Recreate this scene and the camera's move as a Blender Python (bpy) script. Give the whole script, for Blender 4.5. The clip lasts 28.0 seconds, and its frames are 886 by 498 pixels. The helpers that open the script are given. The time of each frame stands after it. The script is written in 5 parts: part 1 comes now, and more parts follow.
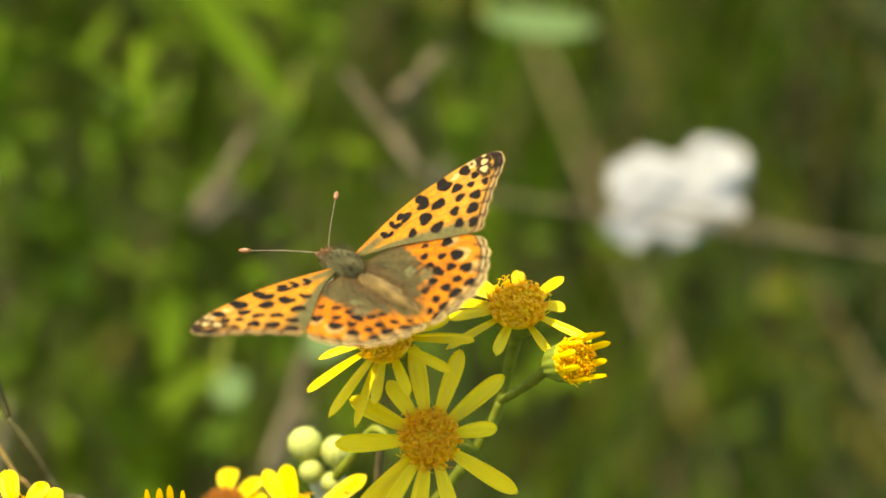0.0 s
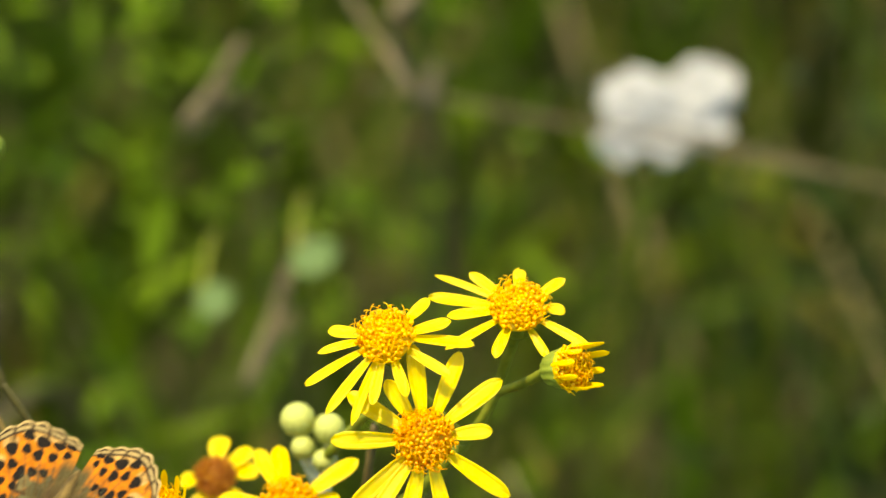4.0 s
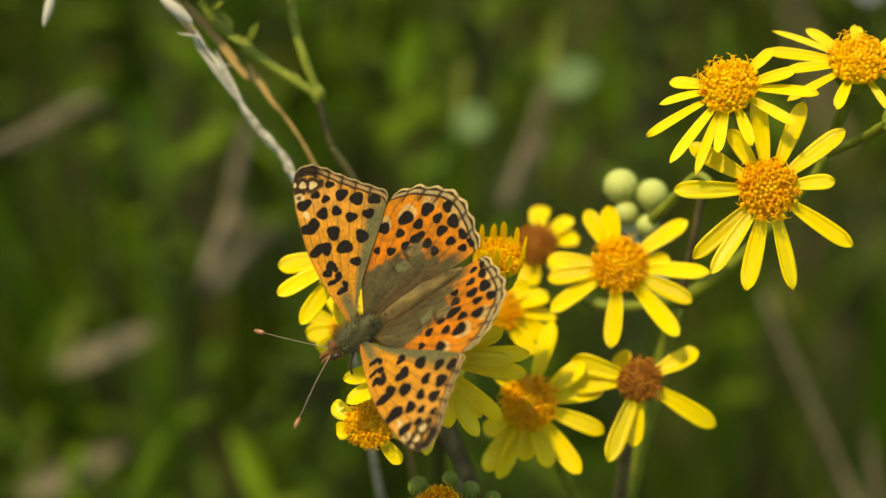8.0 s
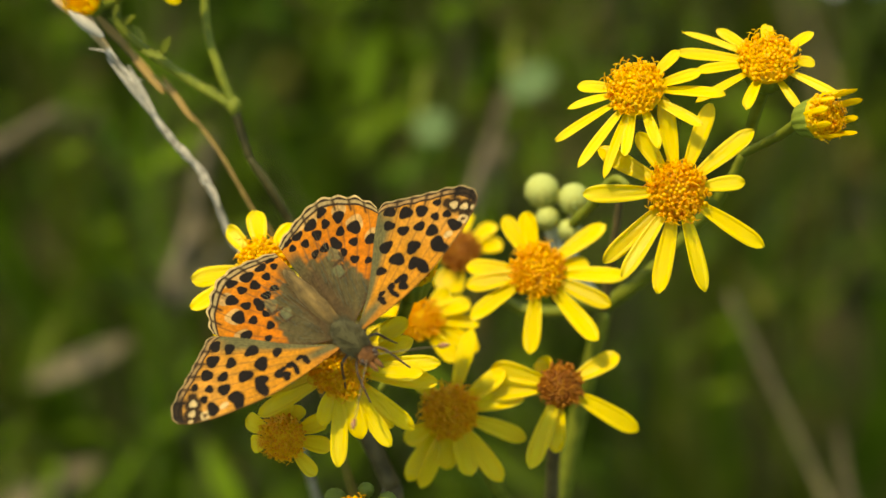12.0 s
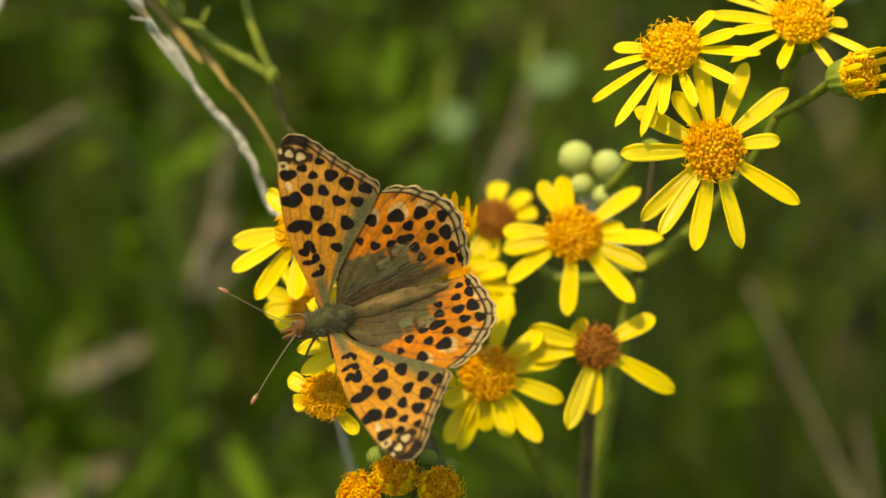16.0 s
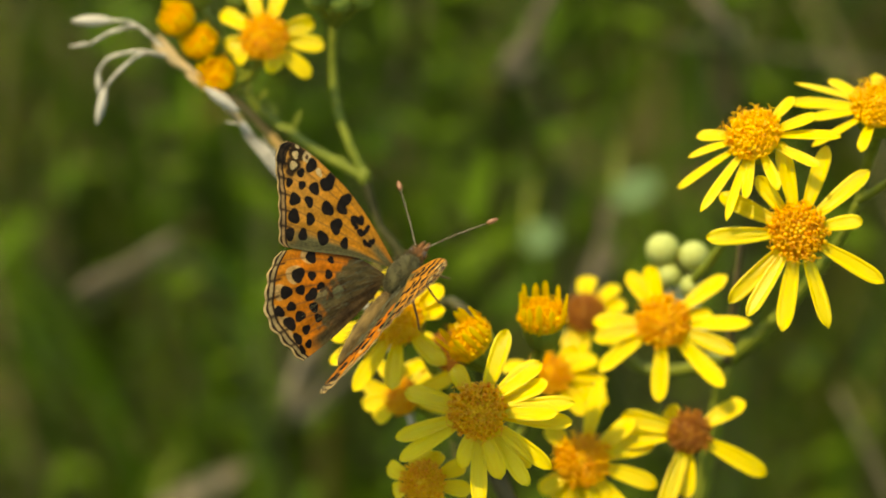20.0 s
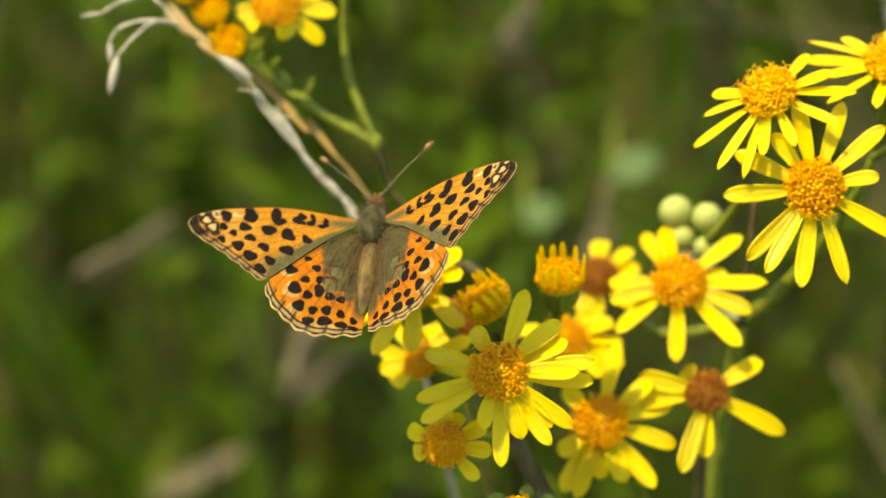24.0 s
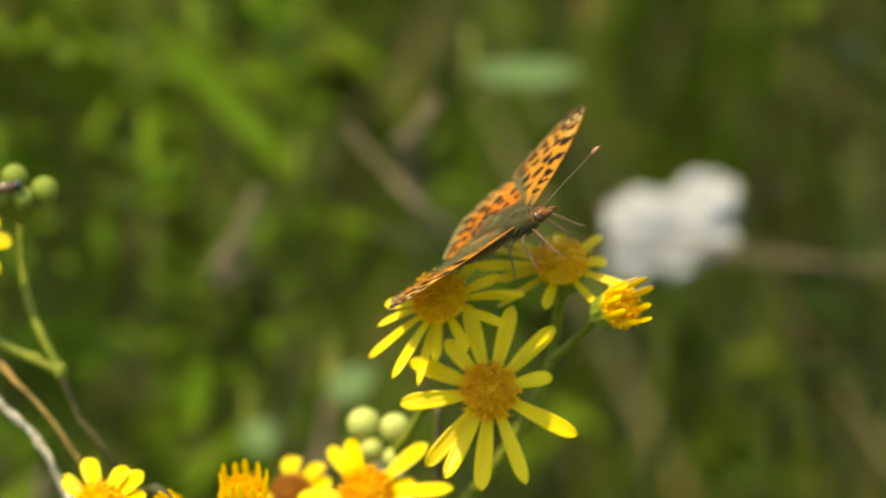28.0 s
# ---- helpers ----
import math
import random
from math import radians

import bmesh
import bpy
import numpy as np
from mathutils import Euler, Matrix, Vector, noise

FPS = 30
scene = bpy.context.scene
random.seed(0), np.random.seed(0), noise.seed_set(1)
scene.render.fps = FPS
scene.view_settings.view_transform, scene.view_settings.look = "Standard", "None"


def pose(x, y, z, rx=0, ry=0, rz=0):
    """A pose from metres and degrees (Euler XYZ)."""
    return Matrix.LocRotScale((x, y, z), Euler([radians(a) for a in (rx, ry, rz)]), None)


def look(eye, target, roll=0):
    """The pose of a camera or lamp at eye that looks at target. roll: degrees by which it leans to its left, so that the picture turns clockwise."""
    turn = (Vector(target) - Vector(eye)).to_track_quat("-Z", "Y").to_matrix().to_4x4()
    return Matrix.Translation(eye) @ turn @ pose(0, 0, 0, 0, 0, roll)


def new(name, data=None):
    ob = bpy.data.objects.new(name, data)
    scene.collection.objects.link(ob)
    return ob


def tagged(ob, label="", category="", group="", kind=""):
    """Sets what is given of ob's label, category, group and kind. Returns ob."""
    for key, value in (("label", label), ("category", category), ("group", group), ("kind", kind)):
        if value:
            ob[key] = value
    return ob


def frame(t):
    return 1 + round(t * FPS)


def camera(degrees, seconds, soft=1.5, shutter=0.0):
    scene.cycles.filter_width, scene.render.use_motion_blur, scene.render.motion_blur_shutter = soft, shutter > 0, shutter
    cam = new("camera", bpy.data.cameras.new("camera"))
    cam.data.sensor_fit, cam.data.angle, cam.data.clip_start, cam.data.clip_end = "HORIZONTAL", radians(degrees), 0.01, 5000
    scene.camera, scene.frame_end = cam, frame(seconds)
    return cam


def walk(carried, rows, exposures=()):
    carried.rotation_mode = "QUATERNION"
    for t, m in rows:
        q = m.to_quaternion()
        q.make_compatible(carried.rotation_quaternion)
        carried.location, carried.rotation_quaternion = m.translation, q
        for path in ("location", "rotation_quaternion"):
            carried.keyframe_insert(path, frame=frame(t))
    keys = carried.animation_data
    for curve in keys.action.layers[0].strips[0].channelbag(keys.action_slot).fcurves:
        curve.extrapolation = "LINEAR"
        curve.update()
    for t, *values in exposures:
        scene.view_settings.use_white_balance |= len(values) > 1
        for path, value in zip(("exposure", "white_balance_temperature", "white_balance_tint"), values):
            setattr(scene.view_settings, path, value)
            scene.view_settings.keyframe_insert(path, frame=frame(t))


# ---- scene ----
# A fritillary butterfly on ragwort in a summer meadow, seen close through a long lens.
cam = camera(18, 28.0, soft=1.5, shutter=0.25)
cam.data.dof.use_dof = True
cam.data.dof.focus_distance = 0.323
cam.data.dof.aperture_fstop = 14.0

PATH = [
    (0, pose(0.01420, -0.24708, 0.82325, 54.450, 1.794, 1.469)),
    (0.5, pose(0.01558, -0.24536, 0.82229, 54.833, 2.317, 2.032)),
    (1, pose(0.01444, -0.24543, 0.82186, 54.372, 2.221, 2.287)),
    (1.5, pose(0.01638, -0.24421, 0.82400, 54.213, 1.985, 2.697)),
    (2, pose(0.01622, -0.24090, 0.82675, 52.691, 1.220, 2.475)),
    (2.5, pose(0.01173, -0.23613, 0.83362, 51.131, 0.468, 2.044)),
    (4.5, pose(0.00683, -0.23239, 0.84330, 50.059, -0.938, 2.757)),
    (5, pose(0.00009, -0.24083, 0.83657, 50.006, 0.221, 3.743)),
    (5.5, pose(-0.00363, -0.24410, 0.83260, 49.077, 0.592, 4.697)),
    (6, pose(-0.00941, -0.24697, 0.83039, 48.625, 0.496, 4.625)),
    (6.5, pose(-0.01102, -0.24809, 0.82940, 48.662, 0.716, 4.785)),
    (7, pose(-0.01283, -0.24916, 0.82938, 48.687, 0.676, 4.555)),
    (7.5, pose(-0.01200, -0.24959, 0.82696, 49.006, 0.701, 4.693)),
    (8, pose(-0.01668, -0.25012, 0.82719, 48.950, 0.551, 4.344)),
    (8.5, pose(-0.01623, -0.25011, 0.82645, 48.952, 0.707, 4.506)),
    (9, pose(-0.01488, -0.24979, 0.82583, 48.840, 0.791, 4.344)),
    (9.5, pose(-0.01116, -0.24889, 0.82440, 48.416, 1.231, 3.943)),
    (10, pose(-0.00821, -0.24823, 0.82287, 48.630, 1.447, 4.180)),
    (10.5, pose(-0.00635, -0.24556, 0.82556, 48.172, 1.646, 4.177)),
    (11, pose(-0.00382, -0.24733, 0.82311, 48.672, 1.845, 4.503)),
    (11.5, pose(-0.00057, -0.24695, 0.82379, 48.869, 2.183, 4.545)),
    (12, pose(-0.00052, -0.24704, 0.82661, 48.945, 2.237, 4.265)),
    (12.5, pose(-0.00057, -0.24855, 0.82569, 49.360, 2.324, 4.432)),
    (14.5, pose(-0.00468, -0.25304, 0.82177, 49.639, 2.164, 4.158)),
    (15, pose(-0.00555, -0.25541, 0.82168, 49.633, 2.273, 3.957)),
    (15.5, pose(-0.00401, -0.25620, 0.82031, 49.883, 2.512, 3.980)),
    (16, pose(-0.00517, -0.25732, 0.82142, 49.962, 2.431, 3.970)),
    (16.5, pose(-0.00663, -0.25889, 0.82021, 50.212, 2.754, 3.608)),
    (17, pose(-0.00588, -0.25918, 0.82001, 50.238, 3.182, 3.748)),
    (17.5, pose(-0.00438, -0.26219, 0.81956, 50.516, 3.439, 3.830)),
    (18, pose(-0.00301, -0.26054, 0.81920, 50.750, 3.767, 3.845)),
    (18.5, pose(-0.00247, -0.26274, 0.82031, 51.061, 3.773, 3.782)),
    (19, pose(-0.00365, -0.26813, 0.81566, 51.736, 4.183, 4.363)),
    (19.5, pose(-0.00729, -0.26595, 0.81921, 52.253, 4.798, 4.241)),
    (20, pose(-0.00553, -0.26912, 0.81948, 53.349, 4.590, 4.434)),
    (20.5, pose(-0.00569, -0.27066, 0.81882, 54.032, 4.480, 4.407)),
    (21, pose(-0.00769, -0.26947, 0.81858, 53.901, 4.209, 4.117)),
    (21.5, pose(-0.00858, -0.27095, 0.81889, 54.059, 4.402, 4.162)),
    (23.5, pose(-0.00883, -0.27162, 0.81844, 53.783, 4.633, 3.736)),
    (24, pose(-0.01166, -0.27283, 0.81604, 53.359, 4.848, 3.404)),
    (24.5, pose(-0.01987, -0.27008, 0.81696, 52.741, 4.634, 2.360)),
    (25, pose(-0.02389, -0.26723, 0.81611, 52.191, 4.276, 1.641)),
    (25.5, pose(-0.02300, -0.26578, 0.81441, 52.161, 4.235, 1.230)),
    (26, pose(-0.01805, -0.26984, 0.81435, 53.021, 4.612, 0.418)),
    (26.5, pose(-0.01566, -0.27114, 0.81518, 54.132, 4.294, -0.517)),
    (27, pose(-0.00958, -0.27297, 0.81405, 55.210, 4.911, -0.042)),
    (27.5, pose(-0.00288, -0.27437, 0.81633, 56.200, 5.625, -0.736)),
    (28, pose(0.00203, -0.27516, 0.81397, 57.681, 4.880, -1.850)),
]
walk(cam, PATH, exposures=[(0.0, 1.86, 9000, -5), (1.0, 1.98, 9000, -5), (2.5, 1.92, 9000, -5), (5.0, 1.34, 9000, -7), (5.9, 1.06, 9000, -6), (17.5, 1.08, 9000, -6), (18.7, 1.04, 9000, -6), (19.4, 1.08, 9000, -6), (20.3, 1.38, 9000, -6), (21.0, 1.48, 9000, -6), (24.0, 1.44, 9000, -6), (26.0, 1.42, 9000, -6), (27.0, 1.34, 9000, -6), (28.0, 1.5, 9000, -5)])

# ---- light ----
SUN_TO = Vector((-0.27, 0.02, 0.963)).normalized()
world = bpy.data.worlds.new("sky")
scene.world = world
world.use_nodes = True
wn = world.node_tree
sky = wn.nodes.new("ShaderNodeTexSky")
sky.sky_type = "NISHITA"
sky.sun_disc = False
sky.sun_elevation = math.asin(SUN_TO.z)
sky.sun_rotation = math.atan2(SUN_TO.x, SUN_TO.y)
wn.links.new(sky.outputs[0], wn.nodes["Background"].inputs[0])
wn.nodes["Background"].inputs[1].default_value = 0.15
lamp = bpy.data.lights.new("sun", "SUN")
lamp.energy, lamp.angle, lamp.color = 2.7, radians(0.6), (1.0, 0.90, 0.74)
sun = new("sun", lamp)
sun.matrix_world = look(SUN_TO * 5, (0, 0, 0))

# ---- axes of the flower cluster: u right, v up the slope of view, w towards the viewer ----
ELEV = radians(38)
ORIGIN = Vector((0, 0, 0.62))
AXES = Matrix(((1, 0, 0), (0, math.sin(ELEV), -math.cos(ELEV)), (0, math.cos(ELEV), math.sin(ELEV))))
MM = 0.001
UNIT = 0.0000663


def loc(u, v, w):
    return ORIGIN + AXES @ Vector((u, v, w))


def way(u, v, w):
    return (AXES @ Vector((u, v, w))).normalized()


# ---- materials ----
def material(name, build):
    m = bpy.data.materials.new(name)
    m.use_nodes = True
    build(m.node_tree, m.node_tree.nodes["Principled BSDF"])
    return m


def node(nt, kind, **inputs):
    n = nt.nodes.new(kind)
    for k, v in inputs.items():
        n.inputs[k].default_value = v
    return n


def ramp(nt, fac, stops):
    r = nt.nodes.new("ShaderNodeValToRGB")
    el = r.color_ramp.elements
    while len(el) < len(stops):
        el.new(0.5)
    for e, (p, c) in zip(el, stops):
        e.position, e.color = p, (*c, 1)
    nt.links.new(fac, r.inputs[0])
    return r.outputs[0]


def coords(nt, scale=(1, 1, 1)):
    tc = nt.nodes.new("ShaderNodeTexCoord")
    mp = nt.nodes.new("ShaderNodeMapping")
    mp.inputs["Scale"].default_value = scale
    nt.links.new(tc.outputs["Object"], mp.inputs["Vector"])
    return mp.outputs[0]


def noise_tex(nt, scale, detail=3.0, vec=None):
    n = node(nt, "ShaderNodeTexNoise", Scale=scale, Detail=detail)
    nt.links.new(vec if vec is not None else coords(nt), n.inputs["Vector"])
    return n.outputs["Fac"]


def mix(nt, a, b, fac, mode="MIX"):
    m = nt.nodes.new("ShaderNodeMix")
    m.data_type, m.blend_type = "RGBA", mode
    for sock, v in ((m.inputs[6], a), (m.inputs[7], b), (m.inputs[0], fac)):
        if isinstance(v, bpy.types.NodeSocket):
            nt.links.new(v, sock)
        elif isinstance(v, tuple):
            sock.default_value = (*v, 1)
        else:
            sock.default_value = v
    return m.outputs[2]


def bump(nt, bsdf, height, strength, dist):
    b = node(nt, "ShaderNodeBump", Strength=strength, Distance=dist)
    nt.links.new(height, b.inputs["Height"])
    nt.links.new(b.outputs[0], bsdf.inputs["Normal"])


def sheer(nt, bsdf, colour, share):
    """A thin leaf or petal that lets part of the light through."""
    tr = nt.nodes.new("ShaderNodeBsdfTranslucent")
    nt.links.new(colour, tr.inputs["Color"])
    ms = nt.nodes.new("ShaderNodeMixShader")
    ms.inputs[0].default_value = share
    nt.links.new(bsdf.outputs[0], ms.inputs[1])
    nt.links.new(tr.outputs[0], ms.inputs[2])
    nt.links.new(ms.outputs[0], nt.nodes["Material Output"].inputs["Surface"])


def island(nt):
    g = nt.nodes.new("ShaderNodeNewGeometry")
    return g.outputs["Random Per Island"]


def piece(nt):
    return nt.nodes.new("ShaderNodeObjectInfo").outputs["Random"]


def petal_mat(nt, b):
    along = noise_tex(nt, 3.0, 4.0, coords(nt, (0.6, 9.0, 1.0)))
    base = ramp(nt, along, [(0.3, (0.93, 0.685, 0.009)), (0.7, (0.96, 0.81, 0.030))])
    tone = ramp(nt, piece(nt), [(0.0, (0.92, 0.90, 0.8)), (0.5, (1.0, 1.0, 1.0)), (1.0, (1.0, 0.96, 0.85))])
    c = mix(nt, base, tone, 1.0, "MULTIPLY")
    nt.links.new(c, b.inputs["Base Color"])
    b.inputs["Roughness"].default_value = 0.36
    bump(nt, b, along, 0.35, 0.05)
    sheer(nt, b, c, 0.45)


def disc_mat(low, high):
    def build(nt, b):
        c = ramp(nt, island(nt), [(0.0, low), (1.0, high)])
        n = noise_tex(nt, 6.0)
        c = mix(nt, c, (0.45, 0.16, 0.01), ramp(nt, n, [(0.5, (0, 0, 0)), (0.8, (0.12, 0.12, 0.12))]))
        nt.links.new(c, b.inputs["Base Color"])
        b.inputs["Roughness"].default_value = 0.5
        sheer(nt, b, c, 0.5)
    return build


def green_mat(low, high, share=0.15, scale=400.0, rough=0.5):
    def build(nt, b):
        n = noise_tex(nt, scale, 4.0)
        c = ramp(nt, n, [(0.3, low), (0.7, high)])
        nt.links.new(c, b.inputs["Base Color"])
        b.inputs["Roughness"].default_value = rough
        b.inputs["Specular IOR Level"].default_value = 0.2
        bump(nt, b, n, 0.3, 0.0003)
        if share:
            sheer(nt, b, c, share)
    return build


def blade_mat(stops, share):
    def build(nt, b):
        c = ramp(nt, island(nt), stops)
        n = noise_tex(nt, 60.0, 3.0)
        c = mix(nt, c, ramp(nt, n, [(0.3, (0.6, 0.6, 0.6)), (0.7, (1.15, 1.15, 1.15))]), 1.0, "MULTIPLY")
        nt.links.new(c, b.inputs["Base Color"])
        b.inputs["Roughness"].default_value = 0.45
        b.inputs["Specular IOR Level"].default_value = 0.08
        sheer(nt, b, c, share)
    return build


def wing_mat(nt, b):
    a = nt.nodes.new("ShaderNodeAttribute")
    a.attribute_name = "scales"
    n = noise_tex(nt, 2600.0, 2.0)
    c = mix(nt, a.outputs["Color"], ramp(nt, n, [(0.3, (0.72, 0.72, 0.72)), (0.7, (1.1, 1.1, 1.1))]), 1.0, "MULTIPLY")
    n2 = noise_tex(nt, 420.0, 4.0)
    c = mix(nt, c, ramp(nt, n2, [(0.32, (0.74, 0.76, 0.80)), (0.66, (1.08, 1.06, 1.02))]), 1.0, "MULTIPLY")
    nt.links.new(c, b.inputs["Base Color"])
    b.inputs["Roughness"].default_value = 0.75
    b.inputs["Specular IOR Level"].default_value = 0.12
    bump(nt, b, n, 0.25, 0.0001)
    sheer(nt, b, c, 0.46)


def fur_mat(low, high):
    def build(nt, b):
        n = noise_tex(nt, 900.0, 5.0, coords(nt, (0.4, 1, 1)))
        c = ramp(nt, n, [(0.3, low), (0.7, high)])
        nt.links.new(c, b.inputs["Base Color"])
        b.inputs["Roughness"].default_value = 0.8
        b.inputs["Specular IOR Level"].default_value = 0.15
        b.inputs["Sheen Weight"].default_value = 0.15
        b.inputs["Sheen Tint"].default_value = (1.0, 0.8, 0.5, 1)
        bump(nt, b, n, 0.6, 0.0003)
    return build


def plain_mat(colour, rough, scale=300.0, share=0.0, spread=0.25):
    def build(nt, b):
        n = noise_tex(nt, scale, 3.0)
        lo = tuple(v * (1 - spread) for v in colour)
        hi = tuple(min(v * (1 + spread), 0.95) for v in colour)
        c = ramp(nt, n, [(0.3, lo), (0.7, hi)])
        nt.links.new(c, b.inputs["Base Color"])
        b.inputs["Roughness"].default_value = rough
        if share:
            sheer(nt, b, c, share)
    return build


PETAL = material("ray_petal", petal_mat)
DISC = material("disc_gold", disc_mat((0.87, 0.395, 0.006), (0.97, 0.63, 0.015)))
DISC_OLD = material("disc_brown", disc_mat((0.36, 0.10, 0.006), (0.56, 0.23, 0.012)))
CUP = material("involucre_green", green_mat((0.12, 0.155, 0.014), (0.26, 0.30, 0.04), 0.15, 900.0))
BUD = material("bud_pale_green", green_mat((0.34, 0.37, 0.08), (0.56, 0.57, 0.20), 0.2, 900.0))
STEM = material("stem_green", green_mat((0.09, 0.11, 0.010), (0.19, 0.20, 0.022), 0.0, 500.0))
STEM_DARK = material("stem_purple", green_mat((0.06, 0.045, 0.018), (0.14, 0.105, 0.045), 0.0, 500.0))
# darker olive brown for the stem below the fork
STEM_DIM = material("stem_dark_olive", green_mat((0.026, 0.024, 0.006), (0.065, 0.055, 0.016), 0.0, 500.0))
STRAW = material("dry_straw", plain_mat((0.27, 0.21, 0.09), 0.6, 500.0, 0.2, 0.4))
TAN = material("dry_tan", plain_mat((0.40, 0.245, 0.07), 0.6, 500.0, 0.15, 0.45))
SPIKE = material("dry_spikelet", plain_mat((0.50, 0.34, 0.15), 0.6, 900.0, 0.25, 0.45))
PALE = material("bleached_grass", plain_mat((0.44, 0.38, 0.29), 0.6, 900.0, 0.2, 0.55))
WOOL = material("woolly_stalk", green_mat((0.34, 0.36, 0.24), (0.60, 0.60, 0.47), 0.1, 1500.0, 0.9))
OLDSTEM = material("weathered_stem", plain_mat((0.105, 0.078, 0.036), 0.7, 300.0, 0.1, 0.4))
WHITE = material("white_floret", plain_mat((0.47, 0.455, 0.47), 0.6, 200.0, 0.25, 0.14))
GRASS = material("meadow_grass", blade_mat([(0.0, (0.010, 0.016, 0.002)), (0.45, (0.042, 0.074, 0.006)), (0.85, (0.140, 0.200, 0.014)), (1.0, (0.22, 0.16, 0.040))], 0.45))
# leaf green lightened, so the sunlight is already in the colour
SUNLEAF = material("sun_toned_leaf", blade_mat([(0.0, (0.064, 0.122, 0.007)), (1.0, (0.145, 0.225, 0.013))], 0.4))
BLUELEAF = material("grey_green_leaf", blade_mat([(0.0, (0.10, 0.16, 0.06)), (1.0, (0.15, 0.22, 0.085))], 0.3))
SOIL = material("meadow_soil", green_mat((0.010, 0.011, 0.003), (0.030, 0.031, 0.009), 0.0, 30.0, 0.9))
# leaf green darkened: the shade of the meadow is in the colour
SHADELEAF = material("shade_toned_leaf", blade_mat([(0.0, (0.012, 0.022, 0.004)), (1.0, (0.035, 0.055, 0.009))], 0.25))
WING = material("wing_scales", wing_mat)
FUR = material("thorax_fur", fur_mat((0.020, 0.018, 0.006), (0.082, 0.070, 0.026)))
FUR_GOLD = material("abdomen_fur", fur_mat((0.042, 0.026, 0.008), (0.17, 0.105, 0.032)))
HEAD = material("head_fur", fur_mat((0.050, 0.020, 0.006), (0.18, 0.068, 0.016)))
EYE = material("eye_dark", plain_mat((0.05, 0.028, 0.015), 0.15))
HORN = material("antenna_brown", plain_mat((0.11, 0.07, 0.035), 0.4))
CLUB = material("antenna_club", plain_mat((0.22, 0.085, 0.03), 0.4))
LEG = material("leg_brown", plain_mat((0.10, 0.05, 0.02), 0.5))
BEETLE = material("beetle_brown", plain_mat((0.10, 0.05, 0.03), 0.2))
BEETLE_DARK = material("beetle_black", plain_mat((0.015, 0.015, 0.02), 0.2))


# ---- building helpers ----
def mesh_of(name, verts, faces, mat, smooth=True):
    me = bpy.data.meshes.new(name)
    me.from_pydata([tuple(v) for v in verts], [], faces)
    me.materials.append(mat)
    if smooth:
        me.polygons.foreach_set("use_smooth", [True] * len(me.polygons))
    me.update()
    return me


def thing(name, label, category, at, group="", kind=""):
    ob = new(name)
    ob.location = at
    ob.empty_display_size = 0.01
    bpy.context.view_layer.update()
    return tagged(ob, label, category, group, kind)


def part(name, me, parent, world_matrix=None, label=""):
    """One mesh object under a thing or a part, at a pose in the world."""
    ob = new(name, me)
    ob.parent = parent
    up = parent_matrix(parent)
    ob.matrix_parent_inverse = Matrix.Identity(4)
    ob.matrix_basis = up.inverted() @ (world_matrix if world_matrix is not None else Matrix.Identity(4))
    return tagged(ob, label) if label else ob


def parent_matrix(ob):
    m = ob.matrix_basis.copy()
    while ob.parent:
        ob = ob.parent
        m = ob.matrix_basis @ m
    return m


def basis(at, x, z, sx=1.0, sy=1.0, sz=1.0):
    """A matrix with its x axis along x, and z as near to z as may be."""
    x = Vector(x).normalized()
    y = Vector(z).cross(x).normalized()
    zz = x.cross(y)
    m = Matrix.Identity(4)
    for i in range(3):
        m[i][0], m[i][1], m[i][2], m[i][3] = x[i] * sx, y[i] * sy, zz[i] * sz, at[i]
    return m


def spline(pts, n):
    """Points along a smooth curve through pts."""
    pts = [Vector(p) for p in pts]
    out = []
    for i in range(len(pts) - 1):
        p0, p1, p2, p3 = pts[max(i - 1, 0)], pts[i], pts[i + 1], pts[min(i + 2, len(pts) - 1)]
        for k in range(n):
            t = k / n
            out.append(0.5 * ((2 * p1) + (p2 - p0) * t + (2 * p0 - 5 * p1 + 4 * p2 - p3) * t * t + (3 * p1 - p0 - 3 * p2 + p3) * t ** 3))
    out.append(pts[-1])
    return out


def tube(pts, radii, sides=8, ridge=0.0, cap=True):
    """Vertices and faces of a tapered tube along pts."""
    verts, faces = [], []
    n = len(pts)
    side = Vector((0.31, 0.17, 0.93))
    for i, p in enumerate(pts):
        d = (pts[min(i + 1, n - 1)] - pts[max(i - 1, 0)]).normalized()
        a = (side - d * side.dot(d)).normalized()
        side = a
        b = d.cross(a)
        r = radii(i / (n - 1)) if callable(radii) else radii
        for k in range(sides):
            t = 2 * math.pi * k / sides
            rr = r * (1 + ridge * (1 if k % 2 else -1))
            verts.append(p + a * rr * math.cos(t) + b * rr * math.sin(t))
    for i in range(n - 1):
        for k in range(sides):
            k2 = (k + 1) % sides
            faces.append((i * sides + k, i * sides + k2, (i + 1) * sides + k2, (i + 1) * sides + k))
    if cap:
        faces.append(tuple(reversed(range(sides))))
        faces.append(tuple(range((n - 1) * sides, n * sides)))
    return verts, faces


def joined(name, pieces, mat):
    verts, faces = [], []
    for v, f in pieces:
        o = len(verts)
        verts += v
        faces += [tuple(i + o for i in q) for q in f]
    return mesh_of(name, verts, faces, mat)


